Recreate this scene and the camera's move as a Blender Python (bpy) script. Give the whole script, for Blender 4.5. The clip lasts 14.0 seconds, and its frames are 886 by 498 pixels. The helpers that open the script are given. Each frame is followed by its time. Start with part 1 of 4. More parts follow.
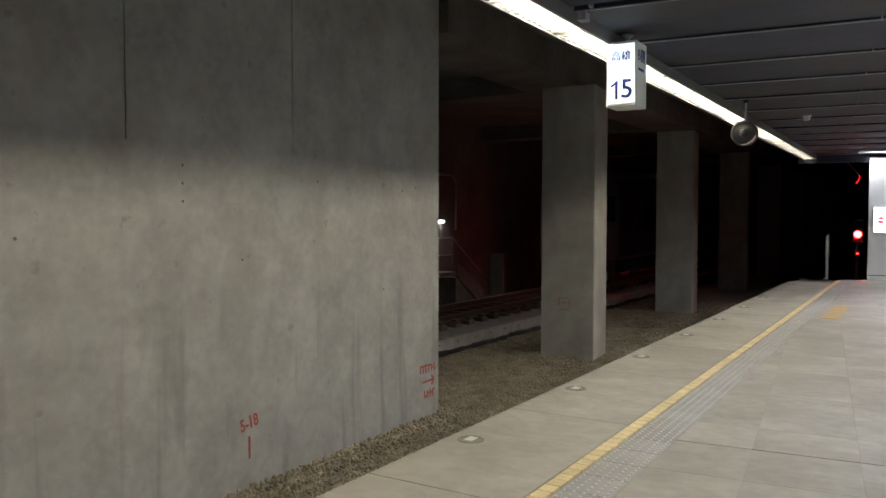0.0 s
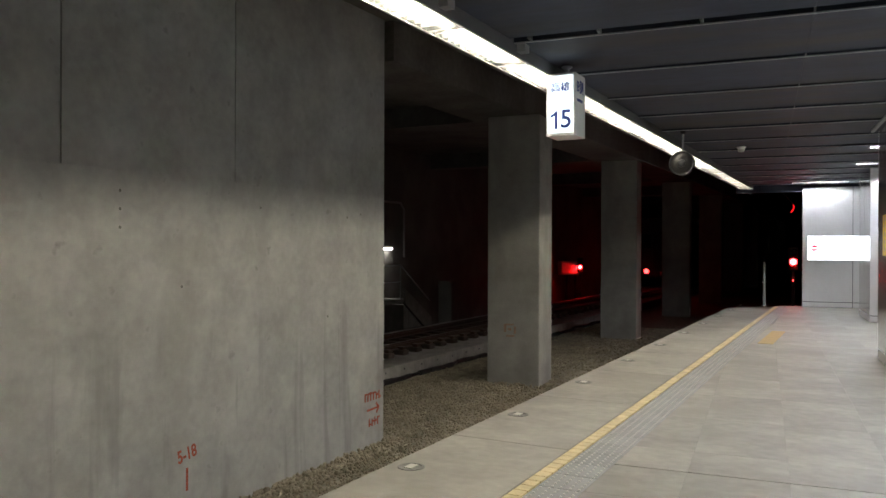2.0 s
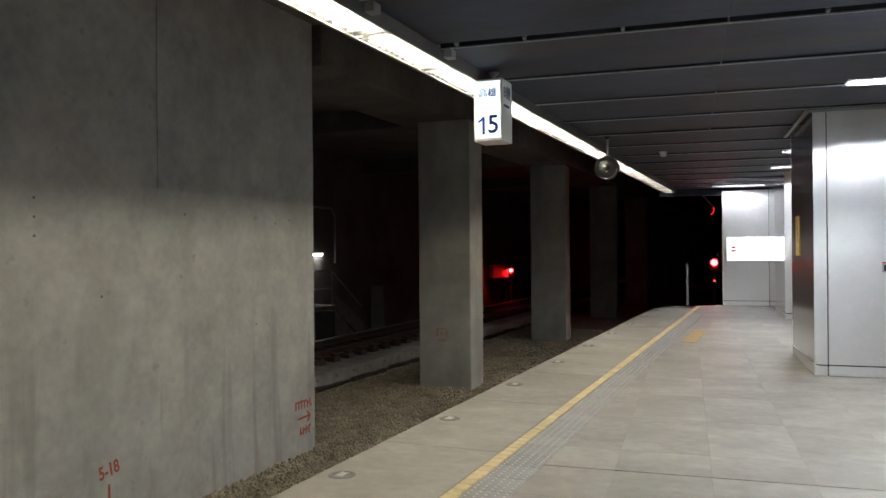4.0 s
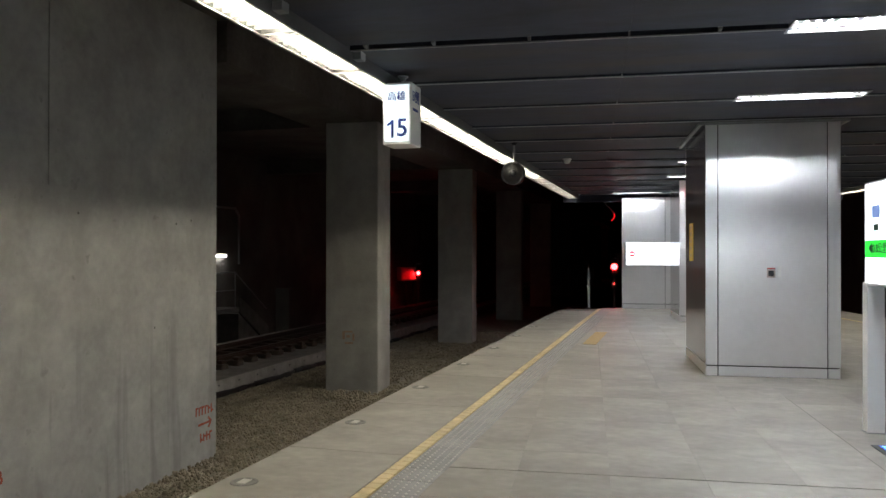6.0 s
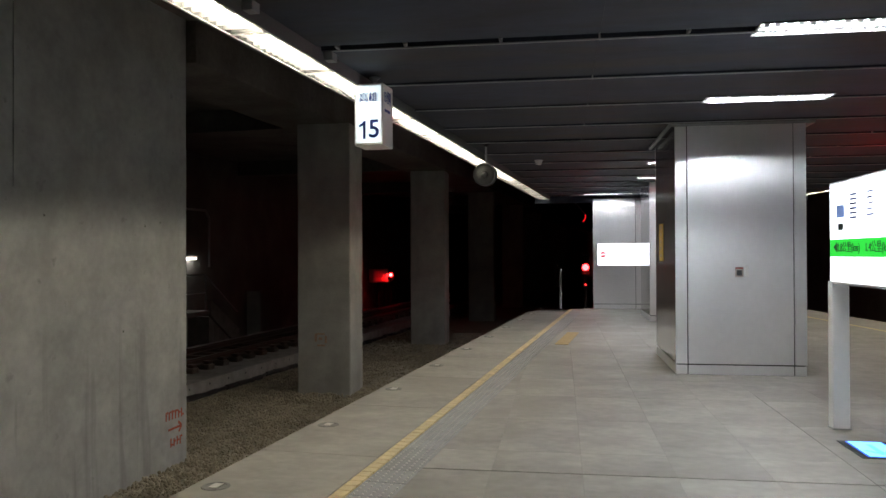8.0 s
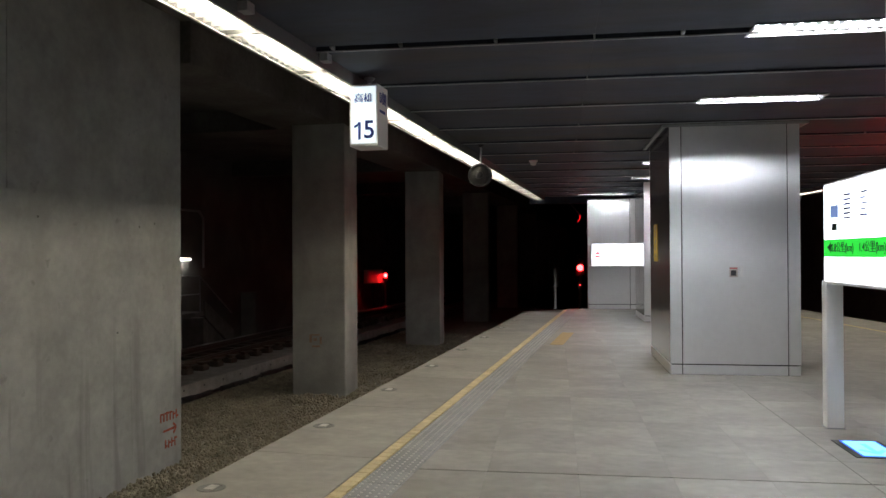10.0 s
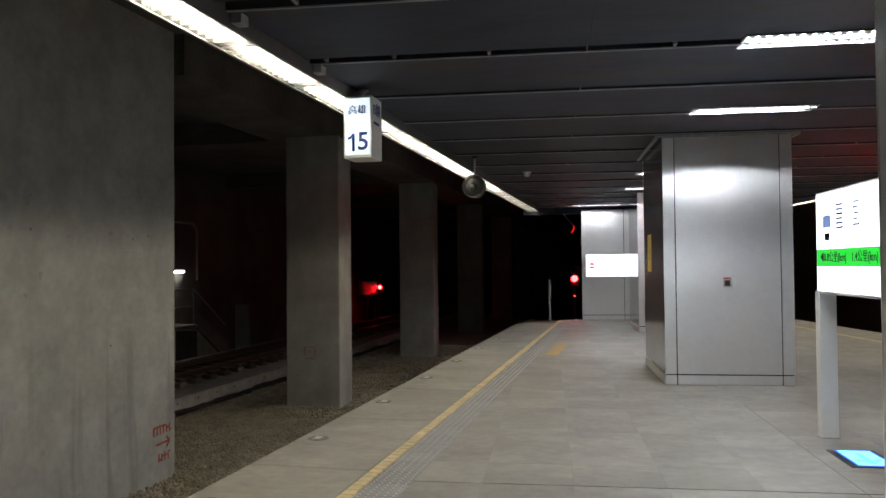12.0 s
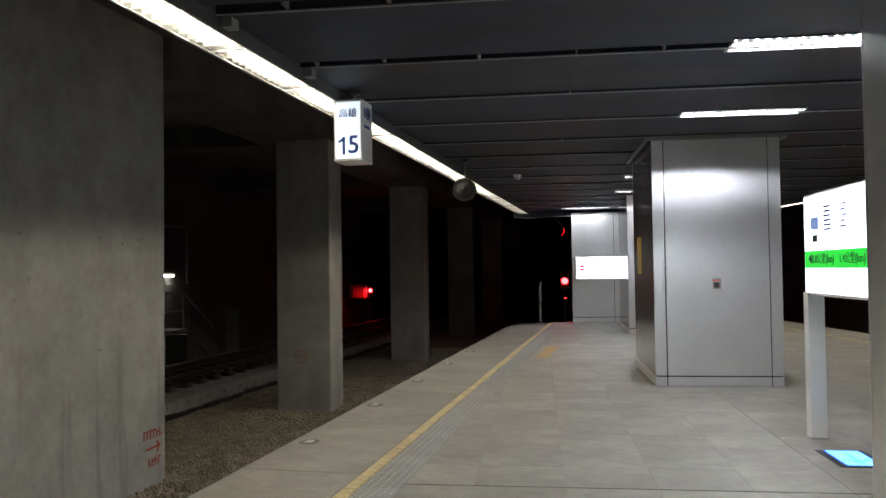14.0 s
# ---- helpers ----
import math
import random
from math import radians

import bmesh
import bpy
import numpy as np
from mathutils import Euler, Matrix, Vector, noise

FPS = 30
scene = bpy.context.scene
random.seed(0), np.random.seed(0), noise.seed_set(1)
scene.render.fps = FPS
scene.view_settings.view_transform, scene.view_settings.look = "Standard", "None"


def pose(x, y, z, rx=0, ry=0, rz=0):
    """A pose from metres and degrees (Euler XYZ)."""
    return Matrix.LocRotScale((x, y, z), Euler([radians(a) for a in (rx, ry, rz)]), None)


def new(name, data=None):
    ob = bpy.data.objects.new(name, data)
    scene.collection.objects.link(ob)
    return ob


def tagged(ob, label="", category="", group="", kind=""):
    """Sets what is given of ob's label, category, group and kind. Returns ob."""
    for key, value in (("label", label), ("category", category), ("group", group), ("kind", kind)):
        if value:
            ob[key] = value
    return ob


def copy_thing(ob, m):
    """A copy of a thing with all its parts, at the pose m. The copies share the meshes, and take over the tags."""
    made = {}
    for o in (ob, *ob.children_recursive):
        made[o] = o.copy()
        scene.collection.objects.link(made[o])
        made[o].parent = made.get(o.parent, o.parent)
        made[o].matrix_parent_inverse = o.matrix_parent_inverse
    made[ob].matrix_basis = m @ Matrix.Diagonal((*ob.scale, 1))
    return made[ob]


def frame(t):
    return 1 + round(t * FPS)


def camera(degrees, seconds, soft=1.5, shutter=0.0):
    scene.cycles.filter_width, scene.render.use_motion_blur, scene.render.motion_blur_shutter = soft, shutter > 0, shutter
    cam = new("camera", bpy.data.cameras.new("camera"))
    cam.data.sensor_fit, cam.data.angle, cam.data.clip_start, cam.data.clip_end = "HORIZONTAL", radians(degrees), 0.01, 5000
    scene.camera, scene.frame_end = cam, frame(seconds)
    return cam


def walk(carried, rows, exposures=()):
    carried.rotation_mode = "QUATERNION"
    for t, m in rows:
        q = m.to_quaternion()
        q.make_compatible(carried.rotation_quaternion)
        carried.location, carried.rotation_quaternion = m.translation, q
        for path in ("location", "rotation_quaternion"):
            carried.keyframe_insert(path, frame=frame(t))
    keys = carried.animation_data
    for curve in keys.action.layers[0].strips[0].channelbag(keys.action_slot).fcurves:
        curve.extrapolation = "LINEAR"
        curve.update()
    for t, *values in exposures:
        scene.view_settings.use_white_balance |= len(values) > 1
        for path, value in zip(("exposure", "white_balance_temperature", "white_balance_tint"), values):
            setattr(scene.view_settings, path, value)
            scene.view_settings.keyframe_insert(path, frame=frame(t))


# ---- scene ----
cam = camera(59.59, 14.0)
PATH = [
    (0, pose(-0.090, 0.001, 1.549, 87.76, -0.07, 26.25)),
    (0.5, pose(-0.067, -0.013, 1.550, 88.42, -0.31, 25.48)),
    (1, pose(-0.051, -0.010, 1.547, 88.98, -0.29, 24.78)),
    (1.5, pose(-0.034, -0.006, 1.550, 89.41, -0.32, 23.77)),
    (2, pose(-0.018, 0.005, 1.543, 89.80, -0.20, 22.57)),
    (2.5, pose(-0.008, 0.010, 1.547, 89.97, 0.12, 21.57)),
    (3, pose(-0.001, 0.020, 1.545, 90.05, 0.31, 20.41)),
    (5.5, pose(0.005, 0.008, 1.547, 90.25, 0.20, 12.47)),
    (6, pose(0.007, 0.007, 1.553, 90.29, -0.05, 10.74)),
    (6.5, pose(0.010, 0.004, 1.551, 90.29, -0.12, 9.33)),
    (7, pose(0.011, 0.005, 1.550, 90.37, 0.08, 8.45)),
    (7.5, pose(0.002, 0.000, 1.550, 90.42, 0.05, 8.60)),
    (8, pose(0.004, 0.006, 1.548, 90.41, 0.23, 8.69)),
    (10.5, pose(-0.006, 0.002, 1.551, 90.48, 0.41, 8.15)),
    (11, pose(-0.008, -0.004, 1.553, 90.71, 0.57, 8.03)),
    (11.5, pose(0.002, 0.006, 1.547, 91.04, 0.69, 7.98)),
    (12, pose(-0.002, 0.004, 1.547, 91.29, 0.54, 7.87)),
    (12.5, pose(-0.003, 0.005, 1.551, 91.42, 0.60, 7.70)),
    (13, pose(-0.004, 0.000, 1.548, 91.45, 0.79, 7.44)),
    (13.5, pose(-0.003, -0.001, 1.553, 91.42, 0.88, 7.23)),
    (14, pose(-0.005, -0.008, 1.547, 91.50, 0.76, 7.16)),
]
EXPOSURE = [(0.0, 0.6), (3.0, 0.55), (5.5, 0.35), (6.5, 0.1), (7.5, -0.04), (14.0, -0.04)]
walk(cam, PATH, EXPOSURE)

# world: underground, no daylight
world = bpy.data.worlds.new("world")
scene.world = world
world.use_nodes = True
world.node_tree.nodes["Background"].inputs[0].default_value = (0.01, 0.012, 0.016, 1)
world.node_tree.nodes["Background"].inputs[1].default_value = 0.05

TUBE_POWER = 180.0
LAMP_POWER = 770.0
SIGN_POWER = 0.98

# ------------------------------------------------------------------ materials


def material(name, base, rough=0.6, metal=0.0, vary=0.12, scale=3.0, fine=60.0, bump=0.1, stretch=(1, 1, 1),
             stain=0.0, stain_scale=(1, 1, 1), stain_base=None, rand=0.0, spec=0.5, streak=0.0, uneven=0.1):
    m = bpy.data.materials.new(name)
    m.use_nodes = True
    nt = m.node_tree
    n, l = nt.nodes, nt.links
    b = n["Principled BSDF"]
    b.inputs["Metallic"].default_value = metal
    b.inputs["Specular IOR Level"].default_value = spec
    co = n.new("ShaderNodeTexCoord")
    mp = n.new("ShaderNodeMapping")
    mp.inputs["Scale"].default_value = stretch
    where = co.outputs["Object"]
    if rand:
        # each piece gets its own stretch of the pattern
        own = n.new("ShaderNodeObjectInfo")
        far = n.new("ShaderNodeVectorMath")
        far.operation = "MULTIPLY_ADD"
        l.new(own.outputs["Random"], far.inputs[0])
        far.inputs[1].default_value = (37.0, 53.0, 5.0)
        l.new(where, far.inputs[2])
        where = far.outputs[0]
    l.new(where, mp.inputs["Vector"])
    big = n.new("ShaderNodeTexNoise")
    big.inputs["Scale"].default_value = scale
    big.inputs["Detail"].default_value = 6
    big.inputs["Roughness"].default_value = 0.62
    l.new(mp.outputs[0], big.inputs["Vector"])
    small = n.new("ShaderNodeTexNoise")
    small.inputs["Scale"].default_value = fine
    small.inputs["Detail"].default_value = 3
    l.new(mp.outputs[0], small.inputs["Vector"])
    mix = n.new("ShaderNodeMath")
    mix.operation = "MULTIPLY_ADD"
    l.new(small.outputs["Fac"], mix.inputs[0])
    mix.inputs[1].default_value = 0.35
    l.new(big.outputs["Fac"], mix.inputs[2])
    ramp = n.new("ShaderNodeValToRGB")
    lo = [c * (1 - vary * 1.6) for c in base]
    hi = [min(1, c * (1 + vary * 1.3)) for c in base]
    ramp.color_ramp.elements[0].position, ramp.color_ramp.elements[1].position = 0.45, 0.92
    ramp.color_ramp.elements[0].color = (*lo, 1)
    ramp.color_ramp.elements[1].color = (*hi, 1)
    l.new(mix.outputs[0], ramp.inputs[0])
    out = ramp.outputs[0]
    if stain:
        mp2 = n.new("ShaderNodeMapping")
        mp2.inputs["Scale"].default_value = stain_scale
        mp2.inputs["Location"].default_value = (3.1, 1.7, 0.4)
        l.new(where, mp2.inputs["Vector"])
        sn = n.new("ShaderNodeTexNoise")
        sn.inputs["Scale"].default_value = 1.0
        sn.inputs["Detail"].default_value = 5
        l.new(mp2.outputs[0], sn.inputs["Vector"])
        sr = n.new("ShaderNodeValToRGB")
        sr.color_ramp.elements[0].position, sr.color_ramp.elements[1].position = 0.5, 0.72
        sr.color_ramp.elements[0].color, sr.color_ramp.elements[1].color = (0, 0, 0, 1), (stain, stain, stain, 1)
        l.new(sn.outputs["Fac"], sr.inputs[0])
        mx = n.new("ShaderNodeMix")
        mx.data_type = "RGBA"
        l.new(sr.outputs[0], mx.inputs["Factor"])
        l.new(out, mx.inputs["A"])
        mx.inputs["B"].default_value = (*(stain_base or [c * 0.55 for c in base]), 1)
        out = mx.outputs["Result"]
    if streak:
        sp = n.new("ShaderNodeSeparateXYZ")
        l.new(co.outputs["Object"], sp.inputs[0])
        mp3 = n.new("ShaderNodeMapping")
        mp3.inputs["Scale"].default_value = (1.0, 3.2, 0.30)
        l.new(co.outputs["Object"], mp3.inputs["Vector"])
        s3 = n.new("ShaderNodeTexNoise")
        s3.inputs["Scale"].default_value, s3.inputs["Detail"].default_value = 1.3, 4
        s3.inputs["Distortion"].default_value = 0.5
        l.new(mp3.outputs[0], s3.inputs["Vector"])
        r3 = n.new("ShaderNodeMapRange")
        r3.inputs["From Min"].default_value, r3.inputs["From Max"].default_value = 0.56, 0.68
        r3.inputs["To Max"].default_value = streak
        l.new(s3.outputs["Fac"], r3.inputs["Value"])
        hz = n.new("ShaderNodeMapRange")
        hz.inputs["From Min"].default_value, hz.inputs["From Max"].default_value = 1.0, 0.4
        l.new(sp.outputs["Z"], hz.inputs["Value"])
        ml = n.new("ShaderNodeMath")
        ml.operation = "MULTIPLY"
        l.new(r3.outputs[0], ml.inputs[0])
        l.new(hz.outputs[0], ml.inputs[1])
        mx3 = n.new("ShaderNodeMix")
        mx3.data_type = "RGBA"
        l.new(ml.outputs[0], mx3.inputs["Factor"])
        l.new(out, mx3.inputs["A"])
        mx3.inputs["B"].default_value = (*[c * 0.42 for c in base], 1)
        # small scattered pock marks
        s4 = n.new("ShaderNodeTexNoise")
        s4.inputs["Scale"].default_value, s4.inputs["Detail"].default_value = 5.5, 4
        l.new(co.outputs["Object"], s4.inputs["Vector"])
        r4 = n.new("ShaderNodeMapRange")
        r4.inputs["From Min"].default_value, r4.inputs["From Max"].default_value = 0.66, 0.76
        r4.inputs["To Max"].default_value = 0.7
        l.new(s4.outputs["Fac"], r4.inputs["Value"])
        mx4 = n.new("ShaderNodeMix")
        mx4.data_type = "RGBA"
        l.new(r4.outputs[0], mx4.inputs["Factor"])
        l.new(mx3.outputs["Result"], mx4.inputs["A"])
        mx4.inputs["B"].default_value = (*[c * 0.5 for c in base], 1)
        out = mx4.outputs["Result"]
    if rand:
        oi = n.new("ShaderNodeObjectInfo")
        mr = n.new("ShaderNodeMapRange")
        mr.inputs["To Min"].default_value, mr.inputs["To Max"].default_value = 1 - rand, 1 + rand
        l.new(oi.outputs["Random"], mr.inputs["Value"])
        vm = n.new("ShaderNodeVectorMath")
        vm.operation = "SCALE"
        l.new(out, vm.inputs[0])
        l.new(mr.outputs[0], vm.inputs["Scale"])
        out = vm.outputs[0]
    l.new(out, b.inputs["Base Color"])
    rr = n.new("ShaderNodeMapRange")
    rr.inputs["To Min"].default_value, rr.inputs["To Max"].default_value = max(0.03, rough - uneven), min(1, rough + uneven)
    l.new(big.outputs["Fac"], rr.inputs["Value"])
    l.new(rr.outputs[0], b.inputs["Roughness"])
    if bump:
        bp = n.new("ShaderNodeBump")
        bp.inputs["Strength"].default_value = bump
        bp.inputs["Distance"].default_value = 0.01
        l.new(mix.outputs[0], bp.inputs["Height"])
        l.new(bp.outputs[0], b.inputs["Normal"])
    return m


def glowing(name, colour, power):
    m = bpy.data.materials.new(name)
    m.use_nodes = True
    b = m.node_tree.nodes["Principled BSDF"]
    b.inputs["Base Color"].default_value = (*[c * 0.6 for c in colour], 1)
    b.inputs["Roughness"].default_value = 0.4
    b.inputs["Emission Color"].default_value = (*colour, 1)
    b.inputs["Emission Strength"].default_value = power
    return m


CONCRETE = material("cast_concrete", (0.353, 0.352, 0.345), 0.85, vary=0.15, scale=1.8, fine=11, bump=0.12,
                    stain=0.42, stain_scale=(2.6, 1.9, 0.42), stain_base=(0.243, 0.24, 0.226), streak=0.4)
PILLAR = material("pillar_concrete", (0.321, 0.315, 0.299), 0.85, vary=0.16, scale=1.6, fine=45, bump=0.12,
                  stain=0.5, stain_scale=(1.5, 1.5, 0.5))
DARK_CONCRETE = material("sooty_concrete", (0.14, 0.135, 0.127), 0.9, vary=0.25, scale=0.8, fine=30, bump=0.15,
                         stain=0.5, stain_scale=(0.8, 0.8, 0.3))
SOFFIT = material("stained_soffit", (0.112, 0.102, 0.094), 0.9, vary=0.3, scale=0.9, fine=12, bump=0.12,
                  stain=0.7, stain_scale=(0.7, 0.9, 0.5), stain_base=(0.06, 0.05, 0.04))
SLAB = material("floor_slab", (0.278, 0.263, 0.236), 0.6, vary=0.20, scale=1.3, fine=9, bump=0.04, stretch=(1, 1.25, 1),
                stain=0.75, stain_scale=(0.75, 0.95, 1), stain_base=(0.205, 0.195, 0.169), rand=0.03)
BED = material("platform_bed", (0.13, 0.125, 0.11), 0.9)
BALLAST = material("ballast", (0.27, 0.237, 0.178), 0.9, vary=0.3, scale=5, fine=50, bump=0.3)
DUST = material("ballast_bed", (0.205, 0.18, 0.14), 0.95, vary=0.35, scale=9, fine=60, bump=0.5)
YELLOW = material("yellow_tile", (0.57, 0.465, 0.25), 0.6, vary=0.16, scale=6, fine=50, bump=0.08, rand=0.08)
ORANGE = material("worn_orange_tile", (0.428, 0.300, 0.122), 0.7, vary=0.2, scale=5, fine=40, stain=0.9,
                  stain_scale=(5, 4, 1), stain_base=(0.36, 0.33, 0.27))
STUD = material("steel_stud", (0.52, 0.51, 0.49), 0.5, 0.4, vary=0.1)
STRIP_STONE = material("tactile_strip", (0.263, 0.262, 0.265), 0.6, vary=0.12, scale=3, fine=40, rand=0.06)
CEILING = material("ceiling_panel_paint", (0.026, 0.0325, 0.055), 0.7, vary=0.38, scale=1.0, fine=7, bump=0.1, stretch=(0.6, 1.8, 1),
                   stain=0.85, stain_scale=(0.45, 1.9, 1), stain_base=(0.042, 0.035, 0.029))
CEIL_FRAME = material("ceiling_rail", (0.36, 0.365, 0.38), 0.45, 0.3, vary=0.1)
VOID = material("void_shade_black", (0.012, 0.012, 0.012), 0.95, bump=0)
STEEL = material("brushed_steel", (0.80, 0.80, 0.812), 0.36, 0.66, vary=0.035, scale=0.9, fine=14, bump=0.0)
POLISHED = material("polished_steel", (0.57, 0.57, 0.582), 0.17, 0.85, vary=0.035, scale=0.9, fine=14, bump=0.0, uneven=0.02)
GROOVE = material("panel_groove", (0.03, 0.03, 0.032), 0.7, bump=0)
WHITE_PAINT = material("white_enamel", (0.8, 0.8, 0.79), 0.4, vary=0.03, bump=0.01)
TROUGH = material("lamp_side_wall", (0.04, 0.04, 0.04), 0.6, 0.0, vary=0.05)
LOUVRE = material("louvre_metal", (0.25, 0.25, 0.25), 0.5, 0.0, vary=0.05)
REFLECTOR = material("reflector_enamel", (0.6, 0.6, 0.59), 0.5, vary=0.04, bump=0)
RING = material("disc_ring", (0.16, 0.16, 0.155), 0.5, 0.4, vary=0.2)
FASCIA = material("fascia_paint", (0.1, 0.1, 0.105), 0.6, vary=0.15, scale=3)
GREY_METAL = material("grey_metal", (0.33, 0.34, 0.35), 0.45, 0.6, vary=0.08)
DARK_METAL = material("dark_metal", (0.035, 0.035, 0.04), 0.45, 0.5, vary=0.2)
BLACK_PLASTIC = material("black_plastic", (0.012, 0.012, 0.013), 0.5, vary=0.1)
RAIL = material("rail_steel", (0.085, 0.06, 0.048), 0.4, 0.6, vary=0.25, scale=6)
FASTENER = material("grimy_sleeper", (0.075, 0.058, 0.046), 0.8, vary=0.3, scale=5, rand=0.15)
KERB = material("kerb_concrete", (0.263, 0.250, 0.243), 0.85, vary=0.2, scale=4)
SLEEPER = material("sleeper_concrete", (0.195, 0.185, 0.177), 0.85, vary=0.2, scale=4, rand=0.1)
INK_BLUE = material("blue_ink", (0.006, 0.03, 0.24), 0.5, vary=0.03, bump=0)
INK_DARK = material("dark_ink", (0.02, 0.06, 0.03), 0.5, vary=0.03, bump=0)
RED_PAINT = material("red_spray_paint", (0.34, 0.07, 0.035), 0.8, vary=0.3, scale=30, fine=120)
RED_GLOW = glowing("backlit_red_mark", (0.75, 0.02, 0.06), 0.7)
RED_INK = material("red_ink", (0.55, 0.02, 0.04), 0.5, bump=0)
NOTICE = material("yellow_notice", (0.72, 0.52, 0.10), 0.5, vary=0.1, scale=12)
PAPER = material("placard", (0.5, 0.42, 0.38), 0.5, vary=0.1, scale=30)
TRAIN_PAINT = material("train_paint", (0.028, 0.03, 0.036), 0.4, 0.0, vary=0.15)
TRAIN_GLASS = material("train_glass", (0.01, 0.012, 0.014), 0.08, 0.0, vary=0.02, bump=0)
TUBE = glowing("fluorescent_tube", (1.0, 0.90, 0.70), TUBE_POWER)
TUBE_AGED = glowing("aged_warm_tube", (1.0, 0.90, 0.70), 0.2 * TUBE_POWER)
TUBE_COOL = glowing("cool_fluorescent_tube", (0.88, 0.925, 1.0), LAMP_POWER)
TUBE_DIM = glowing("aged_fluorescent_tube", (0.9, 0.94, 1.0), 360.0)
SIGN_WHITE = glowing("sign_light_white", (0.80, 0.94, 1.0), SIGN_POWER)
FADED = material("faded_orange_paint", (0.33, 0.22, 0.16), 0.85, vary=0.2, scale=14)
BOARD_WHITE = glowing("board_light_white", (0.88, 0.93, 1.0), 2.6)
BOARD_GREEN = glowing("board_light_green", (0.03, 0.80, 0.06), 0.85)
BOARD_BLUE = glowing("board_light_blue", (0.25, 0.38, 0.75), 0.55)
PLATE_BLUE = glowing("floor_plate_light", (0.12, 0.62, 1.0), 1.5)
PLATE_RIM = glowing("floor_plate_rim", (0.03, 0.16, 0.9), 0.8)
PLATE_PALE = glowing("floor_plate_pale", (0.18, 0.52, 0.95), 2.3)
NEAR_LENS = glowing("red_near_lens", (1.0, 0.009, 0.010), 70.0)
RED_LENS = glowing("red_signal_lens", (1.0, 0.007, 0.008), 120.0)
TAIL_LENS = glowing("red_tail_lens", (1.0, 0.016, 0.016), 15.0)
CEILING_GLOW_RED = glowing("red_glow_lens", (1.0, 0.012, 0.012), 380.0)
BRACKET_GLINT = glowing("red_bracket_glint", (1.0, 0.012, 0.016), 0.9)
WALL_LAMP = glowing("wall_lamp_tube", (1.0, 0.97, 0.88), 30.0)

# ------------------------------------------------------------------ mesh helpers


def box(bm, x0, x1, y0, y1, z0, z1, bevel=0.0):
    v = [bm.verts.new((x, y, z)) for z in (z0, z1) for x, y in ((x0, y0), (x1, y0), (x1, y1), (x0, y1))]
    fs = [bm.faces.new([v[i] for i in f]) for f in
          ((3, 2, 1, 0), (4, 5, 6, 7), (0, 1, 5, 4), (1, 2, 6, 5), (2, 3, 7, 6), (3, 0, 4, 7))]
    if bevel:
        bmesh.ops.bevel(bm, geom=list({e for f in fs for e in f.edges}), offset=bevel, segments=2,
                        affect="EDGES", profile=0.5)
    return bm


def prism(bm, outline, z0, z1):
    lo = [bm.verts.new((x, y, z0)) for x, y in outline]
    hi = [bm.verts.new((x, y, z1)) for x, y in outline]
    k = len(outline)
    bm.faces.new(lo[::-1]), bm.faces.new(hi)
    for i in range(k):
        bm.faces.new((lo[i], lo[(i + 1) % k], hi[(i + 1) % k], hi[i]))
    return bm


def lathe(bm, profile, n=24, m=None):
    """Turns a profile of (radius, height) about z; m places it."""
    m = m or Matrix()
    rings = []
    for r, h in profile:
        rings.append([bm.verts.new(m @ Vector((r * math.cos(2 * math.pi * i / n), r * math.sin(2 * math.pi * i / n), h)))
                      for i in range(n)])
    for a, b in zip(rings, rings[1:]):
        for i in range(n):
            bm.faces.new((a[i], a[(i + 1) % n], b[(i + 1) % n], b[i]))
    if profile[0][0] > 1e-6:
        bm.faces.new(rings[0][::-1])
    if profile[-1][0] > 1e-6:
        bm.faces.new(rings[-1])
    return bm


def rod(bm, a, b, r, n=10):
    a, b = Vector(a), Vector(b)
    m = Matrix.Translation(a) @ (b - a).to_track_quat("Z", "Y").to_matrix().to_4x4()
    return lathe(bm, [(r, 0), (r, (b - a).length)], n, m)


def extrude_profile(bm, outline, y0, y1):
    """An (x, z) outline drawn out along y."""
    a = [bm.verts.new((x, y0, z)) for x, z in outline]
    b = [bm.verts.new((x, y1, z)) for x, z in outline]
    k = len(outline)
    bm.faces.new(a), bm.faces.new(b[::-1])
    for i in range(k):
        bm.faces.new((a[i], b[i], b[(i + 1) % k], a[(i + 1) % k]))
    return bm


def mesh_of(name, bm, mat, smooth=False):
    bmesh.ops.recalc_face_normals(bm, faces=bm.faces)
    me = bpy.data.meshes.new(name)
    bm.to_mesh(me)
    bm.free()
    me.materials.append(mat)
    if smooth:
        for p in me.polygons:
            p.use_smooth = True
    return me


def part(name, bm, mat, parent=None, label="", m=None, smooth=False):
    ob = new(name, mesh_of(name, bm, mat, smooth))
    if parent:
        ob.parent = parent
    if m:
        ob.matrix_basis = m
    if label:
        ob["label"] = label
    return ob


def piece(name, me, parent, m):
    ob = new(name, me)
    ob.parent = parent
    ob.matrix_basis = m
    return ob


def thing(name, m, label, category, group="", kind=""):
    ob = new(name)
    ob.empty_display_size = 0.1
    ob.matrix_basis = m
    return tagged(ob, label, category, group, kind)


